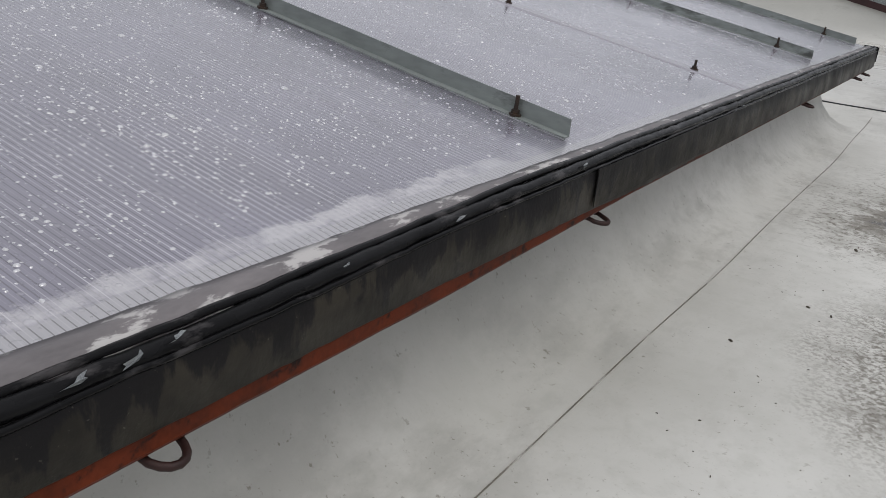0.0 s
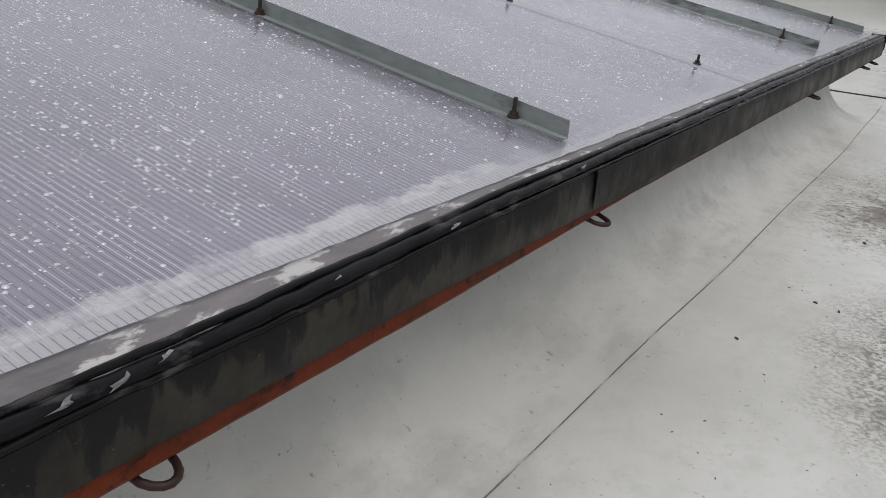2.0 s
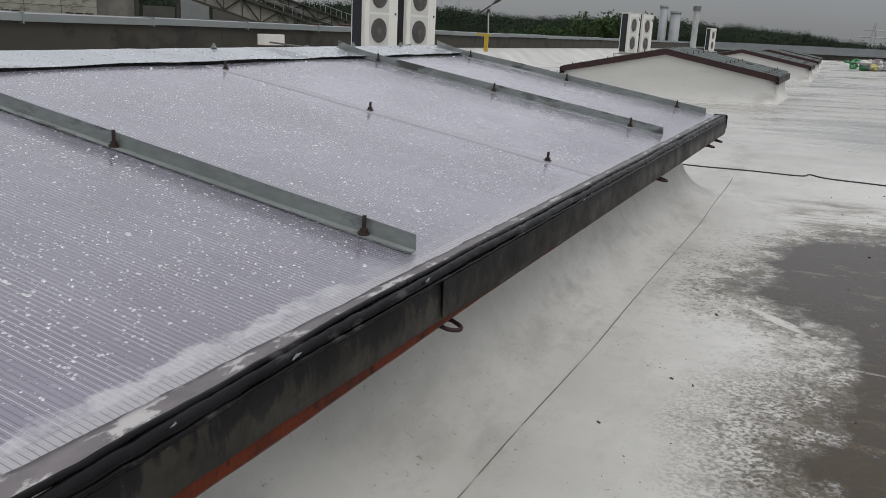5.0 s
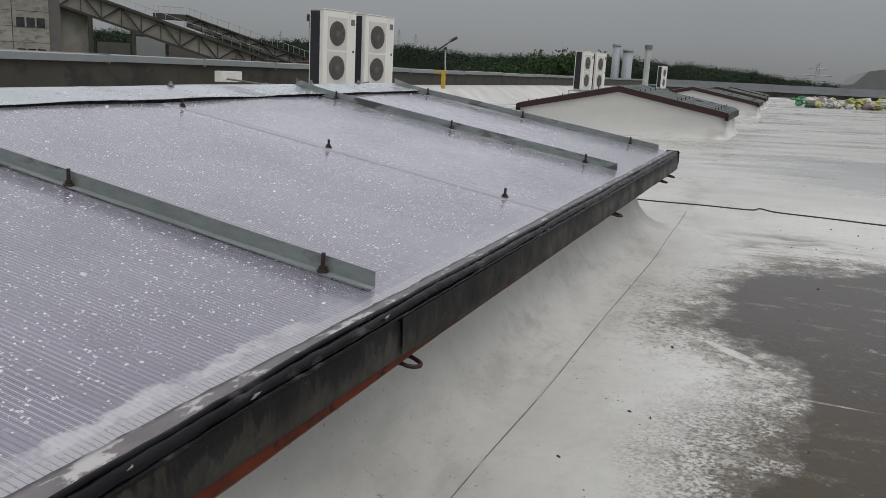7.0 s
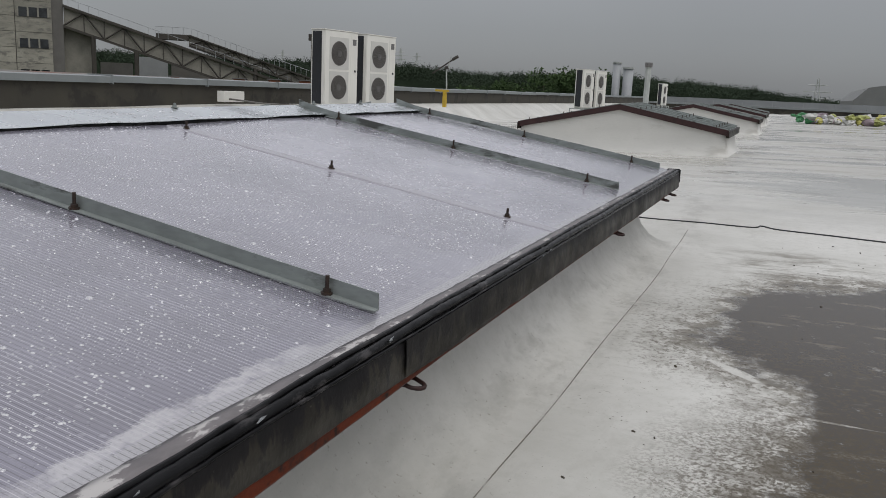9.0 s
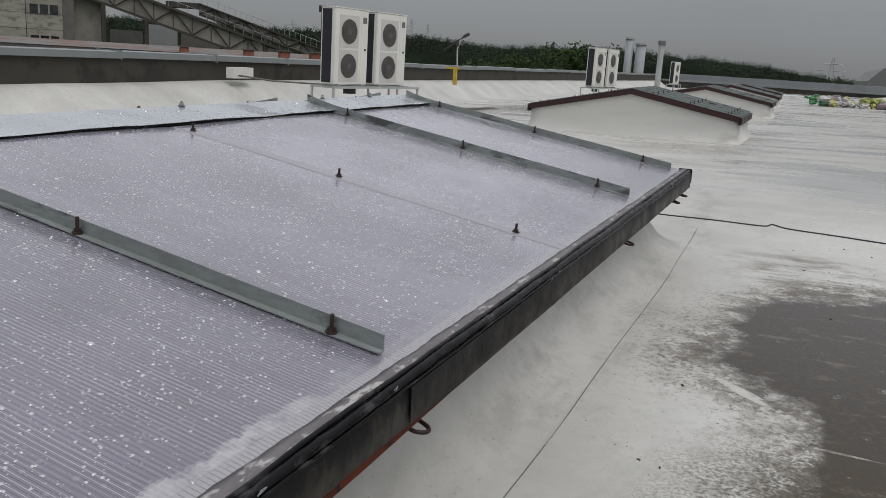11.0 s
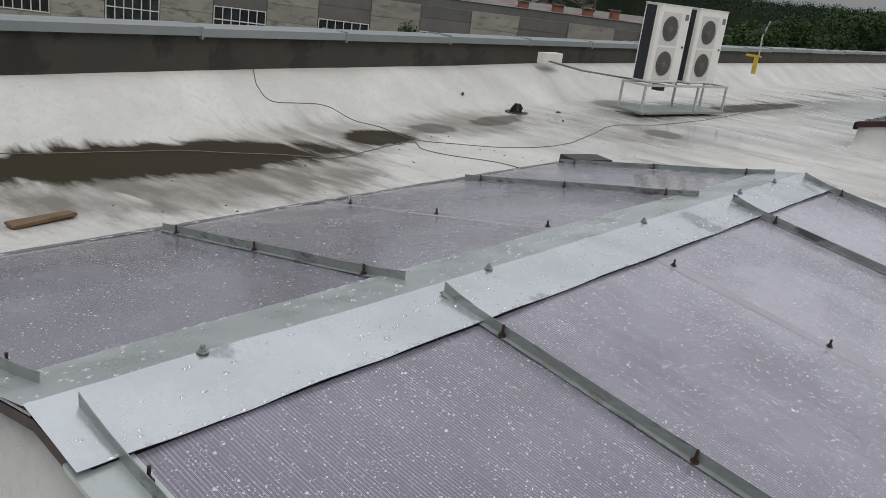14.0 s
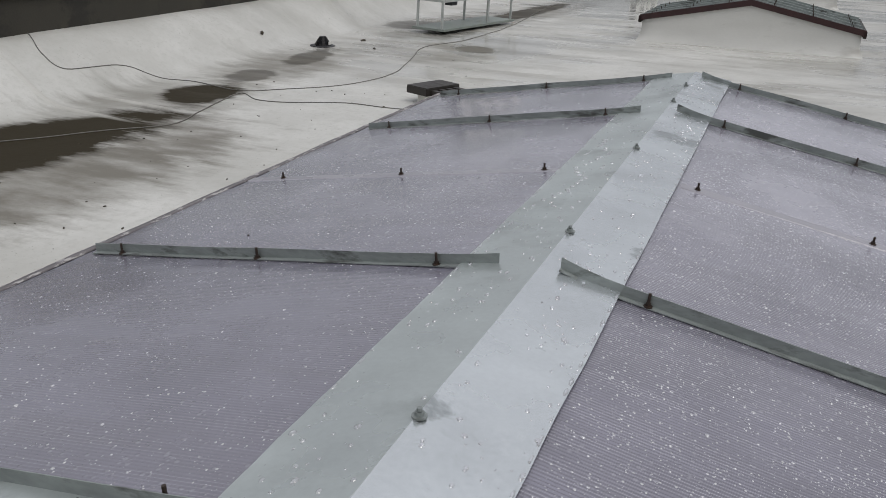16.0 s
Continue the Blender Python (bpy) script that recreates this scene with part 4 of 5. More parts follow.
# ---- further skylights ----
def far_skylight(x, y, half, length, zt, fall):
    t = thing("skylight", "weathered gabled skylight with maroon gable and dull green slats", "skylight", m=ROOF @ Matrix.Translation((x, y, -0.011 * max(0, y - 12))), group="skylights on the roof")
    for side in (1, -1):
        bm = bmesh.new()
        sweep(bm, None, lambda i: [(side * half * i / 6, 0, zt - fall * half * i / 6), (side * half * i / 6, length, zt - fall * half * i / 6), (side * half * i / 6, length, zt - 0.02 - fall * half * i / 6), (side * half * i / 6, 0, zt - 0.02 - fall * half * i / 6)], 6)
        part("cover_sheet", bm, GREENISH, t)
        for k in range(5):
            yy = length * (k + 0.04) / 4.3
            bm = bmesh.new()
            sweep(bm, None, lambda i: [(side * half * i / 4, yy + u, zt + v - fall * half * i / 4) for u, v in ((0, 0.001), (0.05, 0.001), (0.05, 0.045), (0, 0.045))], 4)
            part("slat", bm, ZINC_BAR, t)
            for q in (0.2, 0.55, 0.9):
                bm = bmesh.new()
                tube(bm, [(side * half * q, yy - 0.02, zt - fall * half * q), (side * half * q, yy - 0.02, zt - fall * half * q + 0.07)], 0.008, 6)
                part("bolt", bm, BOLT, t)
        bm = bmesh.new()
        sweep(bm, None, lambda i: [(side * (half + 0.03) * i / 6, -0.03 + u, zt + v - fall * half * i / 6) for u, v in ((0, 0.03), (0.03, 0.03), (0.03, -0.07), (0, -0.07))], 6)
        part("gable_edge", bm, MAROON, t, "dark maroon steel edge")
        bm = boxed(*sorted((side * (half - 0.01), side * (half + 0.04)))[:1], -0.03, zt - fall * half - 0.10, sorted((side * (half - 0.01), side * (half + 0.04)))[1], length, zt - fall * half + 0.01)
        part("fascia", bm, FASCIA, t)
    w = half - 0.03
    across = [-1 + k / 8 for k in range(17)]
    loops = []
    for v in (0.0, 0.04, 0.1, 0.2, 0.35, 0.55, 0.8, 1.0):
        off = 0.13 * (1 - v) ** 4
        rim = [(u, -off + 0.01) for u in across] + [(u, length + off - 0.01) for u in across[::-1]]
        loops.append([(u * (w + off), yy, -0.05 + v * (zt - fall * w * abs(u) + 0.015)) for u, yy in rim])
    bm = bmesh.new()
    rows = [[bm.verts.new(p) for p in r] for r in loops]
    for p, q in zip(rows, rows[1:]):
        for k in range(len(p)):
            bm.faces.new((p[k], p[(k + 1) % len(p)], q[(k + 1) % len(p)], q[k]))
    part("kerb", bm, KERBWHITE, t, "white membrane covered kerb", smooth=True)


for fx, fy in ((-0.10, 13.0), (-0.16, 24.0), (-0.42, 34.5), (-0.75, 44.5)):
    far_skylight(fx, fy, 1.85, 2.3, 0.80, 0.205)


# ---- parapet ----
def parapet():
    y0, y1 = -12.0, 80.0
    turn = math.degrees(math.atan2(-0.05, 1))
    m = Matrix.Translation((-7.35, 0, 0)) @ pose(0, 0, 0, 0, 0, -turn)
    p = tagged(new("parapet_west", mesh_of("parapet_west", boxed(-0.38, y0, -9.5, 0, y1, PARAPET_TOP - 0.06), CONCRETE)), "olive grey concrete parapet under a zinc cap", "parapet", kind="structure")
    p.matrix_basis = m
    seg = bmesh.new()
    ln = 2.6
    sect = [(-0.46, -0.105), (-0.455, -0.105), (-0.45, 0.0), (0.05, -0.012), (0.055, -0.105), (0.062, -0.105), (0.058, 0.0), (-0.2, 0.016), (-0.458, 0.006)]
    ends = [[seg.verts.new((u, yy, v)) for u, v in sect] for yy in (0.004, ln - 0.004)]
    for k in range(9):
        seg.faces.new((ends[0][k], ends[0][(k + 1) % 9], ends[1][(k + 1) % 9], ends[1][k]))
    lip = boxed(-0.462, -0.012, -0.135, 0.066, 0.014, 0.022)
    me = bpy.data.meshes.new("lip")
    lip.to_mesh(me)
    lip.free()
    seg.from_mesh(me)
    cap = mesh_of("cap_sheet", seg, CAP)
    k, y = 0, y0
    while y < y1:
        c = new("cap_sheet", cap)
        c.parent = p
        c.matrix_basis = pose(0.004 * math.sin(k * 2.1), y, PARAPET_TOP - 0.012 + 0.008 * math.sin(k * 1.7), 0.15 * math.sin(k * 1.3), 0, 0)
        y += ln
        k += 1
    e = tagged(new("parapet_north", mesh_of("parapet_north", boxed(-12, 80, -9.5, 34, 80.4, 0.52), CONCRETE)), "low end parapet with a zinc cap", "parapet", kind="structure")
    for k in range(18):
        c = part("cap_sheet", boxed(-12 + 2.55 * k, 79.9, 0.50, -12 + 2.55 * k + 2.54, 80.5, 0.64), CAP, e)


PARAPET_TOP = 1.04
parapet()


# ---- air conditioning ----
def fan_guard():
    bm = bmesh.new()
    for r in (0.055, 0.095, 0.135, 0.175, 0.212):
        tube(bm, [(0.0, r * math.cos(q), r * math.sin(q)) for q in [k * math.pi / 12 for k in range(25)]], 0.0035, 4)
    for k in range(8):
        q = k * math.pi / 8
        tube(bm, [(0, -0.212 * math.cos(q), -0.212 * math.sin(q)), (0, 0.212 * math.cos(q), 0.212 * math.sin(q))], 0.003, 4)
    return mesh_of("fan_guard", bm, FAN)


GUARD = fan_guard()


def disc(r, x, sides=32, depth=0.01):
    bm = bmesh.new()
    tube(bm, [(x - depth, 0, 0), (x, 0, 0)], r, sides)
    return bm


DISC = mesh_of("fan_well", disc(0.222, 0.0), FANWELL)
HUB = mesh_of("fan_hub", disc(0.06, 0.0, 16, 0.012), FAN)
W, DP, H = 0.97, 0.33, 1.40


def condenser(m, group, label="cream two-fan outdoor air conditioner with dark side grille"):
    t = thing("outdoor_air_conditioner", label, "air conditioner", m=m, group=group)
    part("casing", boxed(-DP, 0, 0.03, 0, W, H, bevel=0.012), WHITE, t)
    part("side_grille", boxed(-DP + 0.035, -0.004, 0.06, -0.075, 0.004, H - 0.03), GRILLE, t, "dark finned side grille")
    part("rear_grille", boxed(-DP - 0.004, 0.03, 0.08, -DP + 0.003, W - 0.05, H - 0.05), GRILLE, t)
    for k in range(14):
        part("grille_bar", boxed(-DP + 0.035, -0.008, 0.10 + 0.09 * k, -0.075, -0.003, 0.106 + 0.09 * k), GRILLE, t)
    for z in (0.37, 0.99):
        part("fan_panel", boxed(-0.002, 0.13, z - 0.29, 0.006, 0.69, z + 0.29, bevel=0.002), FANFRAME, t)
        for me, dx in ((DISC, 0.010), (HUB, 0.022), (GUARD, 0.026)):
            o = new(me.name, me)
            o.parent = t
            o.matrix_basis = pose(dx, 0.40, z)
    part("service_panel", boxed(-0.002, 0.75, 0.08, 0.004, 0.95, 1.33, bevel=0.0015), WHITE, t)
    part("nameplate", boxed(0.003, 0.80, 1.16, 0.006, 0.91, 1.27), FAN, t, "small grey plate")
    part("handle", boxed(0.003, 0.86, 0.66, 0.012, 0.90, 0.70), GRILLE, t)
    part("lid", boxed(-DP - 0.008, -0.008, H - 0.005, 0.008, W + 0.008, H + 0.012, bevel=0.004), WHITE, t)
    for y in (0.12, W - 0.17):
        part("foot", boxed(-DP - 0.02, y, 0, 0.02, y + 0.05, 0.032), STEEL, t)


def stand(m, length, depth, h, group):
    t = thing("equipment_stand", "grey steel frame stand with a drip tray on the roof", "stand", m=m, group=group)
    for y in (0, length * 0.62, length - 0.04):
        for x in (-depth, -0.04):
            part("leg", boxed(x, y, 0, x + 0.035, y + 0.035, h), STEEL, t)
    for x in (-depth, -0.04):
        part("rail", boxed(x, -0.01, h, x + 0.04, length + 0.01, h + 0.04), STEEL, t)
    for y in (0, length - 0.04):
        part("rail", boxed(-depth + 0.042, y, h + 0.002, -0.042, y + 0.04, h + 0.038), STEEL, t)
    for a, b in ((0, 0.61), (0.63, 1.0)):
        part("drip_tray", boxed(-depth - 0.06, a * length - 0.05, 0.004, 0.06, b * length, 0.045, bevel=0.004), TRAY, t)
    part("junction_box", boxed(-depth + 0.1, length * 0.3, h - 0.12, -depth + 0.25, length * 0.3 + 0.2, h - 0.002), GRILLE, t)


def condenser_pair(x, y, z, turn, group, n=2):
    m = upright(x, y, z, turn)
    stand(m @ Matrix.Translation((0.10, -0.1, 0)), 1.37 * n - 0.02, 0.56, 0.50, group)
    for k in range(n):
        condenser(m @ Matrix.Translation((0, k * 1.24, 0.541)), group)


condenser_pair(-5.23, 11.40, 0.06, -9, "air conditioners on the roof")
condenser_pair(-4.60, 28.3, -0.20, -9, "air conditioners on the roof")
condenser_pair(-5.75, 54.0, -0.46, -9, "air conditioners on the roof", 1)


# ---- small things on the roof ----
def pipe_tray():
    bm = boxed(-0.02, -0.32, 0, 0.16, 0.32, 0.21, bevel=0.008)
    whole("white_duct_box", bm, WHITE, "white metal duct box against the parapet", "duct box", m=upright(-7.62, 11.72, 0.62))
    bm = bmesh.new()
    for dx in (0, 0.04):
        tube(bm, [(-7.42, 11.5 + dx, 0.68), (-6.6, 11.45 + dx, 0.62), (-5.6, 11.75 + dx, 0.6)], 0.016, 6)
    whole("refrigerant_pipes", bm, CABLE_GREY, "pair of lagged pipes from wall to air conditioner", "pipe", smooth=True)


pipe_tray()


def roof_drain():
    t = thing("roof_drain", "black domed roof drain in a muddy hollow", "roof drain", m=upright(-6.25, 8.97, 0.0))
    bm = bmesh.new()
    tube(bm, [(0, 0, 0), (0, 0, 0.06), (0, 0, 0.11), (0, 0, 0.15)], 0.14, 14, 0.05)
    part("dome", bm, RUBBER, t)
    bm = bmesh.new()
    tube(bm, [(0, 0, -0.02), (0, 0, 0.012)], 0.2, 18)
    part("flange", bm, CABLE, t)
    part("tag", boxed(0.118, -0.03, 0.03, 0.126, 0.03, 0.08), WHITE, t, "white tag")


roof_drain()


def mast():
    t = thing("antenna_mast", "yellow post with a crooked antenna rod beside the parapet", "mast", m=upright(-6.75, 20.6, 0.42))
    part("post", boxed(-0.05, -0.05, 0, 0.05, 0.05, 0.44, bevel=0.006), YELLOW, t)
    part("bracket", boxed(-0.3, -0.035, 0.44, 0.12, 0.035, 0.50, bevel=0.006), YELLOW, t)
    bm = bmesh.new()
    tube(bm, [(0.05, 0, 0.48), (0.02, 0, 1.0), (0.14, 0.0, 1.42)], 0.02, 6)
    part("rod", bm, STEEL, t)
    bm = bmesh.new()
    tube(bm, [(-0.42, 0, 0.95), (0.3, 0, 1.42)], 0.022, 6)
    tube(bm, [(0.2, 0, 1.36), (0.36, 0, 1.45)], 0.045, 6)
    part("arm", bm, IRON, t)
    part("coupling", boxed(-0.02, -0.04, 1.08, 0.07, 0.04, 1.17), IRON, t)


mast()


def cable(name, pts, r, mat, label, lift=0.0):
    """A cable lying on the membrane, smoothed through its bends."""
    out = []
    ps = [pts[0], *pts, pts[-1]]
    for a, b, c, d in zip(ps, ps[1:], ps[2:], ps[3:]):
        for k in range(8):
            u = k / 8
            p = [0.5 * ((2 * b[i]) + (c[i] - a[i]) * u + (2 * a[i] - 5 * b[i] + 4 * c[i] - d[i]) * u * u + (3 * b[i] - a[i] - 3 * c[i] + d[i]) * u ** 3) for i in (0, 1)]
            p[0] += 0.02 * noise.noise(Vector((p[0], p[1] * 2, 4)))
            out.append((p[0], p[1], roof_height(p[0], p[1]) + r * 0.8 + lift))
    out.append((*pts[-1], roof_height(*pts[-1]) + r * 0.8 + lift))
    whole(name, tube(bmesh.new(), out, r, 6), mat, label, "cable", smooth=True)


cable("cable", [(1.5, 5.3), (1.77, 5.16), (2.27, 5.17), (2.64, 5.17), (2.71, 5.29), (2.84, 5.17), (3.2, 5.06), (3.59, 4.95), (4.6, 4.8), (6.5, 4.75)], 0.006, CABLE, "black cable lying across the white membrane")
cable("cable", [(-7.6, 4.52), (-7.35, 4.35), (-7.1, 4.22), (-6.87, 4.31), (-6.82, 5.06), (-6.63, 5.34), (-6.1, 5.51), (-5.29, 5.33), (-4.84, 5.69), (-4.38, 6.31), (-4.23, 7.28), (-4.5, 8.5), (-4.84, 9.78), (-4.55, 11.02), (-4.56, 13.4), (-5.0, 17.0), (-5.21, 19.5)], 0.006, CABLE_GREY, "thin grey cable running from the parapet along the roof")
cable("cable", [(-6.3, 0.3), (-5.91, 1.74), (-5.79, 2.25), (-5.49, 2.68), (-5.21, 3.16), (-4.86, 3.63), (-4.99, 4.23), (-5.18, 5.19), (-4.8, 5.0), (-4.4, 5.06), (-3.85, 5.34), (-3.28, 5.37), (-2.4, 5.6)], 0.006, CABLE_GREY, "thin grey cable looping past the muddy hollow")


def vent_stack():
    t = thing("timber_stack", "dark wet timber slats stacked on a white block", "timber stack", m=upright(-3.05, 6.0, 0.0, -20))
    part("block", boxed(-0.1, -0.2, -0.03, 0.35, 0.2, 0.10, bevel=0.01), WHITE, t)
    part("cover_board", boxed(-0.20, -0.28, 0.10, 0.12, 0.28, 0.19, bevel=0.008), DARKWOOD, t)
    for k in range(4):
        part("slat", boxed(0.13, -0.22 + 0.12 * k, 0.10, 1.25, -0.15 + 0.12 * k, 0.165, bevel=0.004), DARKWOOD, t)


vent_stack()


def rusty_plate():
    bm = boxed(-0.065, -0.30, 0, 0.065, 0.22, 0.03, bevel=0.008)
    for v in bm.verts:
        v.co.z += 0.03 * noise.noise(v.co * 5)
        v.co.x += 0.03 * noise.noise(v.co * 4 + Vector((3, 0, 0)))
    whole("rusty_plate", bm, RUSTY, "bent rusty brown plate lying on the membrane", "scrap", m=upright(-4.12, 0.05, 0.005, 8))


RUSTY = material("brown_rust", (0.13, 0.085, 0.045), 0.8, 0, 0.35, 6, 0.002, 60)
rusty_plate()


GRIT = material("brown_grit", (0.06, 0.05, 0.036), 0.7, 0, 0.4, 30, 0.0, 90)


def crumbs():
    rnd = random.Random(3)
    spots = [(2.43, 0.10, 0.006), (2.62, 0.50, 0.006), (2.55, 0.52, 0.006), (2.58, 1.25, 0.008), (-7.0, 8.4, 0.05), (-5.96, 9.8, 0.04), (-5.4, 9.1, 0.03)]
    spots += [(rnd.uniform(2.3, 3.1), rnd.uniform(-1.6, 2.5), rnd.uniform(0.001, 0.003)) for _ in range(110)]
    spots += [(rnd.uniform(-5.5, -2.6), rnd.uniform(0, 8), rnd.uniform(0.004, 0.012)) for _ in range(60)]
    spots += [(rnd.uniform(2.6, 3.6), rnd.uniform(2.5, 4.6), rnd.uniform(0.003, 0.008)) for _ in range(16)]
    bm = bmesh.new()
    for x, y, r in spots:
        q = rnd.uniform(0, 3)
        tube(bm, [(x - r * math.cos(q), y - r * math.sin(q), roof_height(x, y) + r * 0.2), (x, y, roof_height(x, y) + r * 0.45), (x + r * math.cos(q), y + r * math.sin(q), roof_height(x, y) + r * 0.2)], r * 0.5, 5)
    whole("roof_litter", bm, GRIT, "crumbs, leaves and grit scattered on the membrane", "litter", kind="stuff")


crumbs()


def rubbish():
    rnd = random.Random(8)
    tones = [(0.45, 0.45, 0.42), (0.40, 0.38, 0.10), (0.05, 0.20, 0.08), (0.30, 0.32, 0.10), (0.25, 0.20, 0.22), (0.5, 0.5, 0.52)]
    mats = [material("rubbish_sack", c, 0.5, 0, 0.25, 3, 0.0, 20) for c in tones]
    for k in range(58):
        bm = bmesh.new()
        bmesh.ops.create_icosphere(bm, subdivisions=2, radius=1)
        s = rnd.uniform(0.10, 0.27)
        for v in bm.verts:
            v.co *= s * (1 + 0.95 * noise.noise(v.co * 2.3 + Vector((k * 7, 0, 0))))
            v.co.z *= 0.7
            v.co.x *= 1 + 0.3 * math.sin(k * 3.0)
        x, y = 2.4 + 4.6 * k / 57 + rnd.uniform(-0.2, 0.2), 43 + rnd.uniform(-1, 1)
        whole("rubbish_sack", bm, mats[2 if k < 8 else rnd.choice((0, 0, 1, 3, 4, 5))], "crumpled plastic rubbish sack in a heap", "sack", m=ROOF @ Matrix.Translation((x, y, -0.34 + 0.15 + rnd.choice((0, 0, 0.22)))), group="heap of rubbish sacks")


rubbish()


# ---- beyond the roof ----
def ground():
    bm = bmesh.new()
    vs = [bm.verts.new(p) for p in ((-4000, -4000, -9.6), (4000, -4000, -9.6), (4000, 4000, -9.6), (-4000, 4000, -9.6))]
    bm.faces.new(vs)
    whole("ground", bm, GROUND, "rough yard and grass round the factory", "ground", m=Matrix(), kind="structure")


ground()


def long_workshop():
    t = thing("workshop_building", "long grey concrete panel workshop with barred windows", "building", m=Matrix.Translation((-45.66, 22.77, 0)) @ pose(0, 0, 0, 0, 0, 47.5))
    part("wall", boxed(-40, 0.06, -9.6, 36, 14, 0.10), PANEL_DARK, t)
    part("eave_band", boxed(-40, 0.35, 0.10, 36.2, 14, 0.62), ROOFGREY, t)
    bm = bmesh.new()
    sweep(bm, None, lambda i: [(-40 + 76 * i, 0.3, 0.62), (-40 + 76 * i, 7.0, 0.92), (-40 + 76 * i, 14, 0.62)], 1)
    part("roof", bm, RUSTROOF, t, "grey roof strewn with rusty debris")
    for s0, up, wd in ((20.6, 0.30, 0.5), (24.4, 0.34, 0.6), (26.6, 0.38, 0.65), (28.6, 0.40, 0.6), (30.4, 0.5, 0.5), (33.2, 0.4, 0.55)):
        part("vent_pot", boxed(s0, 0.9, 0.62, s0 + wd, 1.5, 0.66 + up, bevel=0.03), RUSTBRICK, t, "rusty red roof vent")
        part("vent_lid", boxed(s0 - 0.08, 0.82, 0.66 + up, s0 + wd + 0.08, 1.58, 0.72 + up), ROOFGREY, t)
    for k in range(-6, 6):
        s = 6.1 * k
        part("spandrel_panel", boxed(s - 0.03, -0.02, -1.38, s + 3.05, 0.05, -0.62), PANEL_DARK, t)
        part("spandrel_panel", boxed(s - 0.03, -0.02, -0.60, s + 3.05, 0.05, 0.10), PANEL_DARK, t)
        part("wall_panel", boxed(s - 0.03, -0.02, -9.6, s + 3.05, 0.05, -2.99), PANEL, t)
        for z0, z1 in ((-9.6, -2.9), (-2.88, -1.9), (-1.88, -0.9), (-0.88, 0.12)):
            part("wall_panel", boxed(s + 3.08, -0.08, z0, s + 6.04, 0.05, z1), PANEL, t)
        w = part("window", boxed(s, 0.0, -2.97, s + 3.02, 0.03, -1.40), GLASSY, t)
        for i in range(7):
            part("window_bar", boxed(s + i * 0.495, -0.06, -2.97, s + i * 0.495 + 0.055, -0.001, -1.40), FRAMEWHITE, w)
        for z in (-2.97, -2.20, -1.47):
            part("window_bar", boxed(s, -0.065, z, s + 3.03, -0.062 + 0.06, z + 0.06), FRAMEWHITE, w)
    bm = bmesh.new()
    tube(bm, [(32.2, -0.16, -9.6), (32.2, -0.16, 0.2)], 0.09, 8)
    part("downpipe", bm, IRON, t, "dark downpipe")


long_workshop()


def polar(az, d, z=0.0):
    a = radians(az)
    return Vector((2.95 + d * math.sin(a), -2.05 + d * math.cos(a), z))


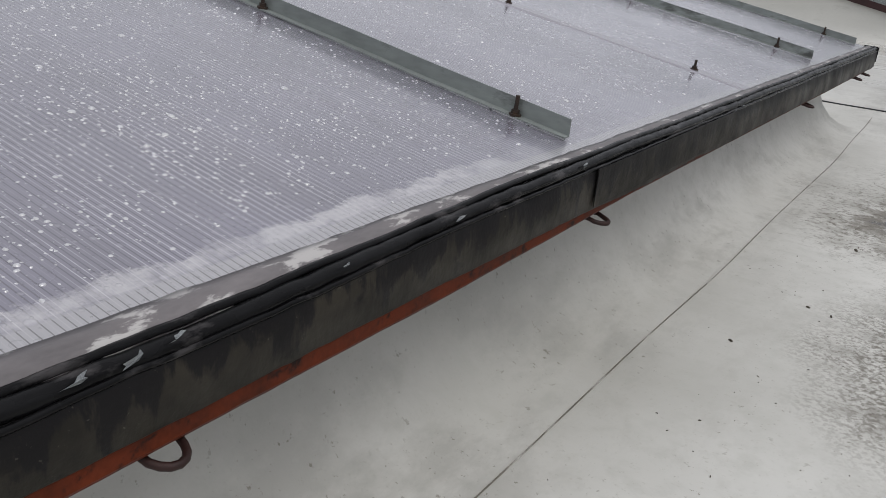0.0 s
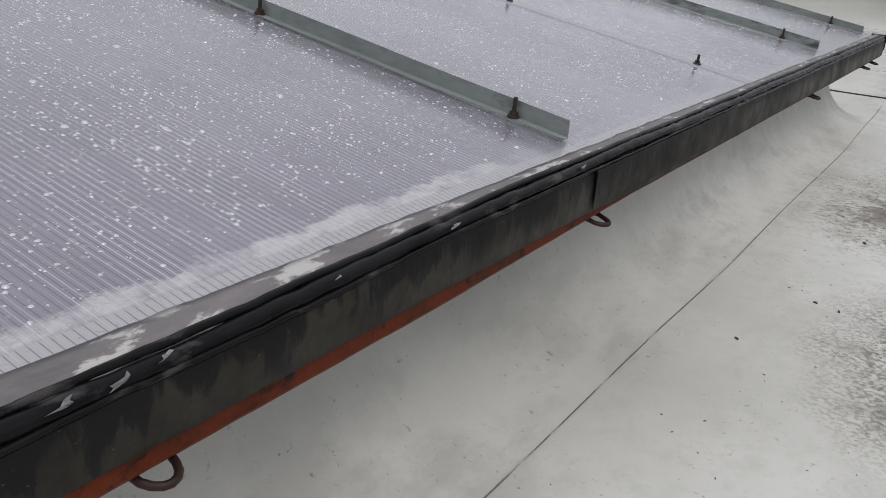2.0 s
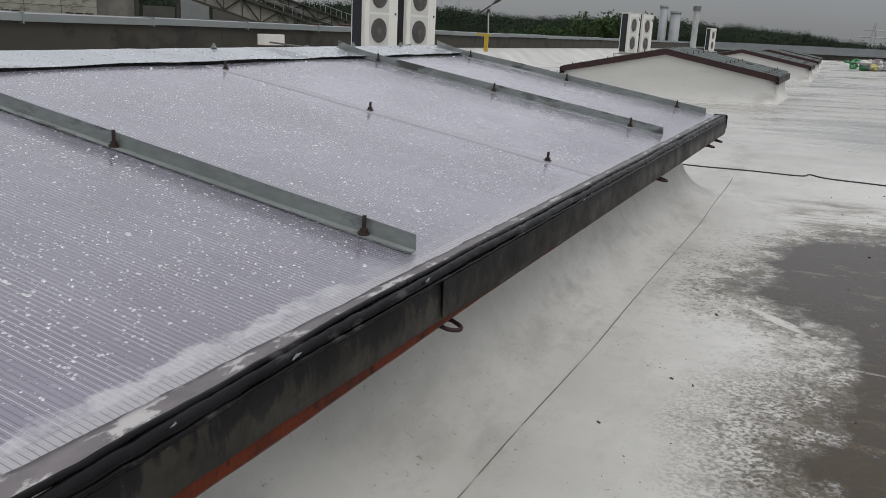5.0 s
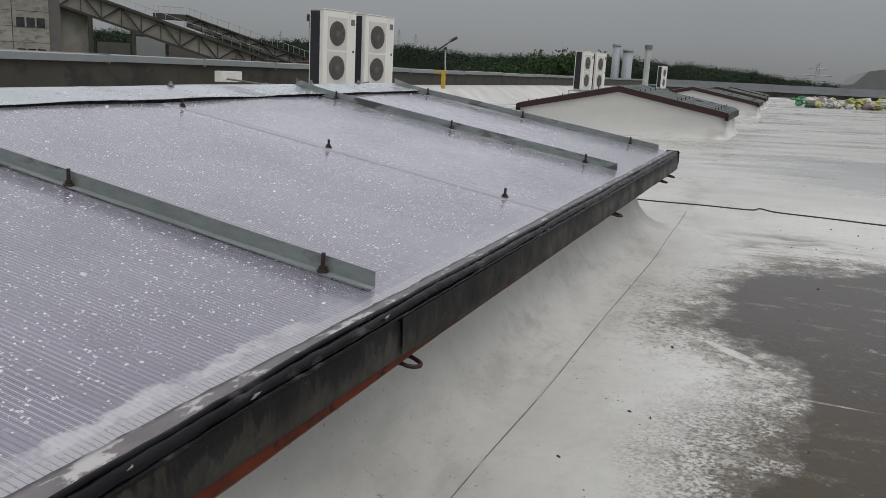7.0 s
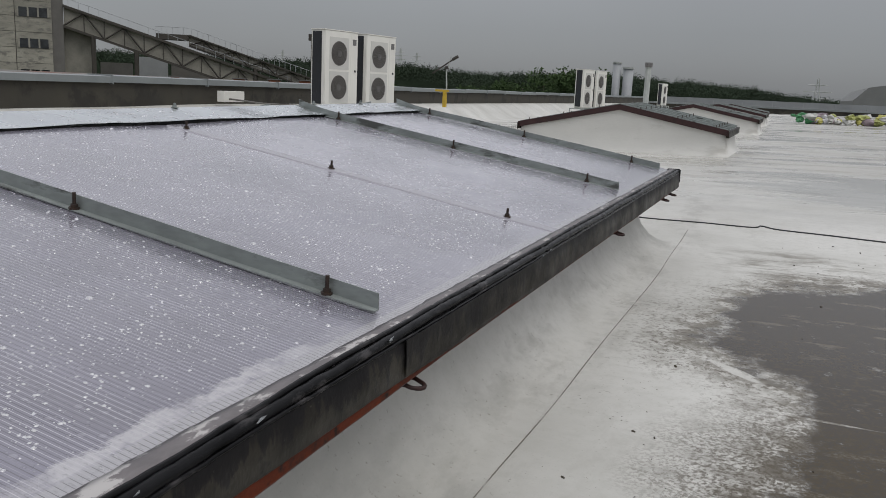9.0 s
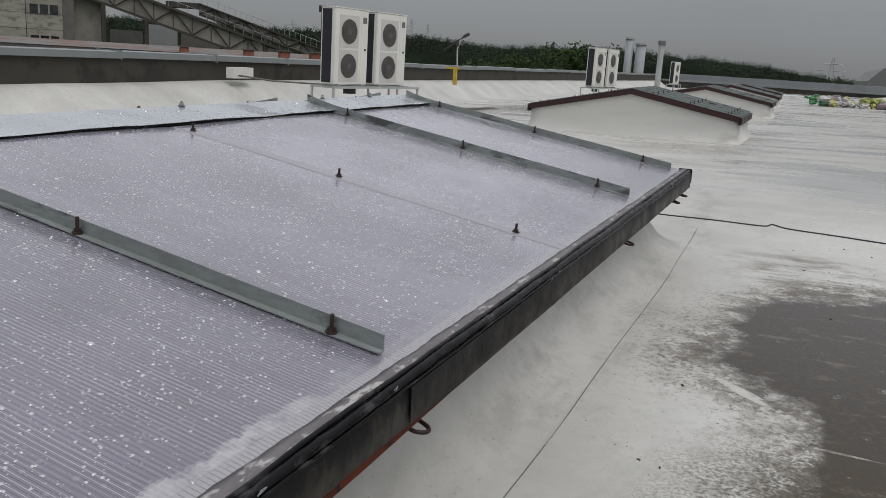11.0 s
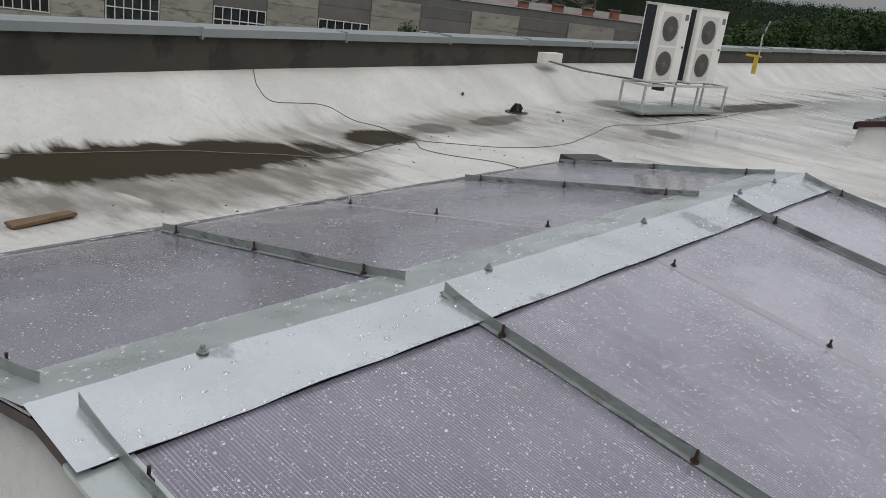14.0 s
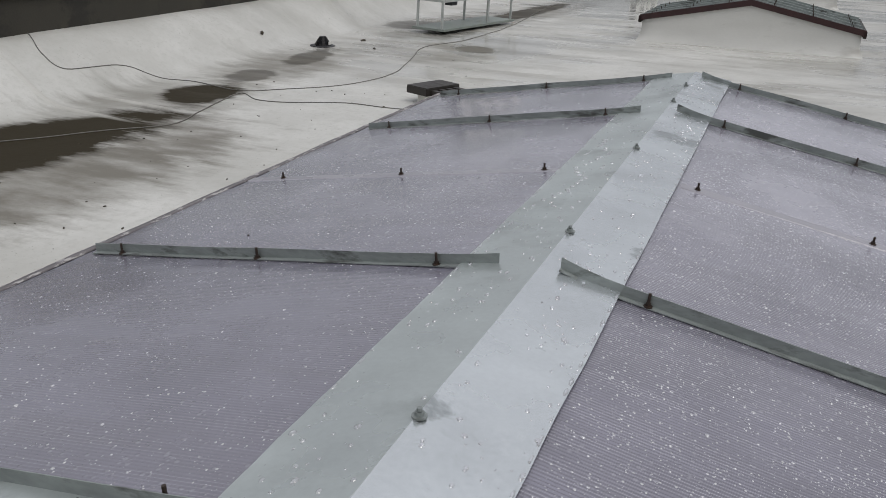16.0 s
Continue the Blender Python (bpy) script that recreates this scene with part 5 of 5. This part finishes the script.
def conveyor():
    """A concrete tower with two covered conveyor galleries running down from it."""
    d = 120.0

    def spot(az, el):
        return polar(az, d, 1.1 + d * math.tan(radians(el)))

    tower = thing("conveyor_tower", "stained concrete panel conveyor tower", "tower", m=Matrix())
    a, b = polar(-56, d), polar(-47.2, d)
    e = (b - a).normalized()
    m = Matrix((( e.x, -e.y, 0, a.x), (e.y, e.x, 0, a.y), (0, 0, 1, 0), (0, 0, 0, 1)))
    width = (b - a).length
    part("wall", boxed(0, 0.1, -9.6, width, 10, 16, m=m), PANEL_DARK, tower)
    for k in range(9):
        for j in range(4):
            x0 = width - 1.3 - (j + 1) * 4.2
            part("wall_panel", boxed(x0, -0.12, -4 + 1.9 * k, x0 + 4.12, 0.09, -2.15 + 1.9 * k, m=m), PANEL, tower)
    for k in range(4):
        for j in range(2):
            w = part("window", boxed(width - 5.3 - 8.4 * j, -0.2, -0.25 + 3.8 * k, width - 1.7 - 8.4 * j, -0.121, 0.9 + 3.8 * k, m=m), GLASSY, tower)
            for i in range(4):
                part("window_bar", boxed(width - 5.3 - 8.4 * j + 1.15 * i, -0.24, -0.25 + 3.8 * k, width - 5.1 - 8.4 * j + 1.15 * i, -0.201, 0.9 + 3.8 * k, m=m), TIMBERGREY, w)
    part("annex", boxed(width, 1.0, -9.6, width + 3.4, 8, 6.4, m=m), TIMBERGREY, tower)
    for top_l, top_r, drop in (((-47.2, 3.80), (-33.4, -0.40), 1.25), ((-39.9, 2.50), (-31.6, -0.02), 0.66)):
        g = thing("conveyor_gallery", "sloping covered conveyor gallery of dark trusses and grey boards", "conveyor", m=Matrix(), group="conveyor galleries")
        p, q = spot(*top_l), spot(*top_r)
        hgt = Vector((0, 0, -d * math.tan(radians(drop))))
        back = Vector((math.sin(radians(-40)), math.cos(radians(-40)), 0)) * 3.0

        def slab(name, u0, u1, h0, h1, mat, off=0.0, thick=1.0):
            bm = bmesh.new()
            o = back * off
            vs = [p.lerp(q, u) + hgt * h + o + back * tt for tt in (0, thick) for u, h in ((u0, h0), (u1, h0), (u1, h1), (u0, h1))]
            vv = [bm.verts.new(x) for x in vs]
            for f in ((0, 1, 2, 3), (7, 6, 5, 4), (0, 4, 5, 1), (1, 5, 6, 2), (2, 6, 7, 3), (3, 7, 4, 0)):
                bm.faces.new([vv[i] for i in f])
            return part(name, bm, mat, g)

        slab("boarding", 0, 1, 0.08, 0.95, TIMBERGREY, 0.1, 0.9)
        slab("roof_edge", 0, 1, -0.04, 0.09, IRON, -0.08, 1.2)
        slab("lower_chord", 0, 1, 0.93, 1.05, IRON, -0.05, 1.1)
        bays = 12 if drop > 1.1 else 9
        if drop < 1.1:
            low = Vector((0, 0, -d * math.tan(radians(0.34))))
            flat = [spot(-41.9, 2.5), spot(-39.9, 2.5)]
            bm = bmesh.new()
            vv = [bm.verts.new(c + h + o) for o in (Vector(), back) for c, h in ((flat[0], Vector()), (flat[1], Vector()), (flat[1], low), (flat[0], low))]
            for f in ((0, 1, 2, 3), (7, 6, 5, 4), (0, 4, 5, 1), (1, 5, 6, 2), (2, 6, 7, 3), (3, 7, 4, 0)):
                bm.faces.new([vv[i] for i in f])
            part("landing", bm, IRON, g)
            for k in range(6):
                bm = bmesh.new()
                c, e2 = flat[0].lerp(flat[1], k / 6), flat[0].lerp(flat[1], (k + 1) / 6)
                tube(bm, [c, c + Vector((0, 0, 0.9)), e2 + Vector((0, 0, 0.9))], 0.035, 4)
                part("handrail", bm, PALE, g)
        for k in range(bays):
            bm = bmesh.new()
            u0, u1 = k / bays, (k + 1) / bays
            x0 = p.lerp(q, u0) + hgt * (0.05 if k % 2 else 0.95)
            x1 = p.lerp(q, u1) + hgt * (0.95 if k % 2 else 0.05)
            tube(bm, [x0, x1], 0.11, 4)
            tube(bm, [p.lerp(q, u1) + hgt * 0.05, p.lerp(q, u1) + hgt * 0.95], 0.09, 4)
            part("truss_bar", bm, IRON, g)
        for k in range(24):
            bm = bmesh.new()
            u = (k + 0.5) / 24
            x0 = p.lerp(q, u) - hgt * 0.04
            x1 = p.lerp(q, min(1, u + 1 / 24)) - hgt * 0.04
            up = Vector((0, 0, 0.9))
            tube(bm, [x0, x0 + up], 0.035, 4)
            tube(bm, [x0 + up, x1 + up], 0.03, 4)
            part("handrail", bm, PALE, g)
        for u in (0.12, 0.3, 0.72) if drop > 1.1 else (0.5,):
            bm = bmesh.new()
            c = p.lerp(q, u) + hgt
            tube(bm, [Vector((c.x, c.y, -9.6)), c], 0.3, 6)
            part("pier", bm, IRON, g)
    shed = thing("grey_shed", "plain grey metal shed under the conveyor", "shed", m=Matrix())
    for az0, az1, el, mat in ((-43.2, -41.2, 1.0, PALE), (-41.0, -38.6, 0.55, PANEL_DARK), (-45.2, -43.3, 0.55, ROOFGREY)):
        u, v = polar(az0, 128), polar(az1, 128)
        ee = (v - u).normalized()
        mm = Matrix(((ee.x, -ee.y, 0, u.x), (ee.y, ee.x, 0, u.y), (0, 0, 1, 0), (0, 0, 0, 1)))
        part("wall", boxed(0, 0, -9.6, (v - u).length, 5, 1.1 + 128 * math.tan(radians(el)), m=mm), mat, shed)


conveyor()


def far_buildings():
    t = thing("long_pale_hall", "long low pale metal hall beyond the roof", "building", m=Matrix())
    for k in range(9):
        part("wall_panel", boxed(-14 + 3.3 * k, 104, -9.6, -14 + 3.3 * k + 3.28, 112, 1.17 + 0.02 * (k % 2)), PALE, t)
    t = thing("grey_hangar", "big grey hangar with a sloping roof edge", "building", m=Matrix())
    bm = bmesh.new()
    sweep(bm, None, lambda i: [(x, 150 + 60 * i, z) for x, z in ((9.6, -9.6), (9.6, 1.9), (11.6, 4.0), (13.4, 4.35), (70, 12.0), (70, -9.6))], 1)
    part("wall", bm, SHED, t)
    for az, w, el0, el1 in ((-11.86, 0.6, 0.2, 2.0), (-11.12, 0.75, 0.2, 1.68)):
        s = thing("silo", "pale metal silo tower", "silo", m=Matrix.Translation(polar(az, 130)))
        bm = bmesh.new()
        tube(bm, [(0, 0, -9.6), (0, 0, 1.1 + 130 * math.tan(radians(el1)))], w, 12)
        part("shell", bm, PALE, s, smooth=True)
        bm = bmesh.new()
        tube(bm, [(0, 0, 1.1 + 130 * math.tan(radians(el1))), (0, 0, 1.35 + 130 * math.tan(radians(el1)))], w * 1.15, 12)
        part("rim", bm, STEEL, s)
    s = thing("chimney", "slim dark metal chimney on the roof", "chimney", m=upright(-5.4, 46, -0.4))
    bm = bmesh.new()
    tube(bm, [(0, 0, 0), (0, 0, 2.7)], 0.16, 10)
    part("flue", bm, STEEL, s)
    bm = bmesh.new()
    tube(bm, [(0, 0, 2.7), (0, 0, 2.95)], 0.21, 10)
    part("cowl", bm, FAN, s)
    for az, dd, hh in ((-26.25, 700, 34), (-25.15, 760, 33), (0.45, 420, 16), (-34.0, 560, 23)):
        s = thing("power_pylon", "lattice power pylon standing over the far woods", "pylon", m=Matrix.Translation(polar(az, dd, -9.6)), group="pylons")
        bm = bmesh.new()
        for a in (-1, 1):
            for b in (-1, 1):
                tube(bm, [(a * 2.2, b * 2.2, 0), (a * 0.35, b * 0.35, hh + 6)], 0.16, 4)
        for k in range(7):
            z = 3 + (hh + 3) * k / 7
            w = 2.2 - 1.85 * z / (hh + 6)
            tube(bm, [(-w, -w, z), (w, -w, z + 2.2)], 0.09, 4)
            tube(bm, [(w, -w, z), (-w, -w, z + 2.2)], 0.09, 4)
        part("lattice", bm, STEEL, s)
        for z, w in ((hh - 3, 5), (hh, 6), (hh + 3, 4)):
            bm = bmesh.new()
            tube(bm, [(-w, 0, z), (w, 0, z)], 0.18, 4)
            part("cross_arm", bm, STEEL, s)


far_buildings()


def floodlight_mast():
    p = polar(-32.1, 60)
    t = thing("floodlight_mast", "thin grey mast with a box floodlight", "mast", m=Matrix.Translation((p.x, p.y, -9.6)))
    bm = bmesh.new()
    tube(bm, [(0, 0, 0), (0, 0, 13.4)], 0.09, 6)
    part("pole", bm, IRON, t)
    part("floodlight", boxed(-0.25, -0.12, 13.4, 0.25, 0.12, 13.85, bevel=0.02), IRON, t)


floodlight_mast()


def clump(bm, c, s, rnd, n):
    """Many small leaf cards in an uneven cloud."""
    for _ in range(n):
        d = Vector((rnd.gauss(0, 1), rnd.gauss(0, 1), rnd.gauss(0, 0.8)))
        d = d.normalized() * s * rnd.random() ** 0.5
        p = c + d
        r = s * rnd.uniform(0.07, 0.15)
        a = Vector((rnd.uniform(-1, 1), rnd.uniform(-1, 1), rnd.uniform(-1, 1))).normalized() * r
        b = a.orthogonal().normalized() * r * 0.8
        bm.faces.new([bm.verts.new(p + q) for q in (a, b, -a, -b)])


def tree(x, y, h, w, rnd, label):
    t = thing("tree", label, "tree", m=Matrix.Translation((x, y, -9.6)), group="trees beyond the roof")
    bm = bmesh.new()
    tube(bm, [(0, 0, 0), (0.1, 0, h * 0.4), (0, 0.1, h * 0.85)], 0.28, 7, 0.05)
    for k in range(6):
        q = k * 1.05 + rnd.random()
        z = h * rnd.uniform(0.35, 0.65)
        tube(bm, [(0, 0, z), (w * 0.7 * math.cos(q), w * 0.7 * math.sin(q), z + h * 0.16)], 0.1, 5, 0.03)
    part("trunk", bm, BARK, t)
    bm = bmesh.new()
    for k in range(22):
        q, z = rnd.uniform(0, 6.3), rnd.random()
        rr = w * math.sqrt(rnd.random()) * (1 - 0.6 * z)
        clump(bm, Vector((rr * math.cos(q), rr * math.sin(q), h * (0.35 + 0.6 * z))), w * rnd.uniform(0.3, 0.5), rnd, 150)
    part("crown", bm, LEAF, t)


def wood_top(az):
    return float(np.interp(az, (-62, -36, -26, -20.5, -17, -12, -7, -3.4, -1.5, 2.2, 22), (11.0, 11.0, 11.6, 8.9, 10.0, 10.8, 9.3, 7.6, 5.0, 3.3, 2.0))) + 1.3 * noise.noise(Vector((az * 0.9, 0, 1)))


def woods():
    rnd = random.Random(21)
    for az, dd, h, w in ((-16.6, 120, 13.6, 3.6), (-15.2, 125, 14.6, 4.0), (-13.2, 122, 14.8, 3.4), (-18.0, 130, 13.0, 3.6), (-19.4, 128, 12.2, 3.2), (-14.2, 130, 14.0, 3.4), (-29, 70, 9.2, 3.2), (-26.6, 78, 9.4, 3.4), (-24.3, 84, 9.9, 3.6), (-22.2, 95, 10.2, 3.4), (-31.5, 72, 9.0, 3.0), (-20.6, 110, 10.9, 3.2), (-27.8, 96, 9.8, 3.6)):
        p = polar(az, dd)
        tree(p.x, p.y, h, w, rnd, "leafy green tree beyond the roof edge")
    bm = bmesh.new()
    for k in range(2600):
        az = rnd.uniform(-62, 22)
        dd = rnd.uniform(380, 470)
        top = wood_top(az) + rnd.uniform(-1.3, 0.5)
        p = polar(az, dd)
        clump(bm, Vector((p.x, p.y, top - 1.4)), 1.9, rnd, 26)
        clump(bm, Vector((p.x, p.y, top - 4.2)), 3.4, rnd, 26)
    whole("far_woods", bm, LEAF_FAR, "dark green belt of distant woods", "woods", m=Matrix(), kind="stuff")
    bm = bmesh.new()
    n = 700
    pts = [polar(-64 + 90 * i / n, 480) for i in range(n + 1)]
    lo = [bm.verts.new((p.x, p.y, -9.6)) for p in pts]
    hi = [bm.verts.new((p.x, p.y, 0.5 + 1.11 * wood_top(-64 + 90 * i / n) - 2.2 + 1.3 * noise.noise(Vector((i * 0.37, 3, 0))))) for i, p in enumerate(pts)]
    for i in range(n):
        bm.faces.new((lo[i], lo[i + 1], hi[i + 1], hi[i]))
    whole("backdrop", bm, LEAF_FAR, "dark depth of the distant woods", "woods", m=Matrix(), kind="structure")
    # a bush growing against the workshop wall
    t = thing("bush", "small green bush growing beside the workshop wall", "bush", m=Matrix.Translation((-33.2, 35.6, -9.6)))
    bm = bmesh.new()
    for k in range(9):
        clump(bm, Vector((rnd.uniform(-0.9, 0.9), rnd.uniform(-0.5, 0.5), 6.3 + rnd.uniform(0, 1.8))), 0.6, rnd, 220)
    part("leaves", bm, LEAF, t)
    bm = bmesh.new()
    tube(bm, [(0, 0, 0), (0.1, 0, 6.8)], 0.1, 6, 0.03)
    part("stem", bm, BARK, t)


woods()
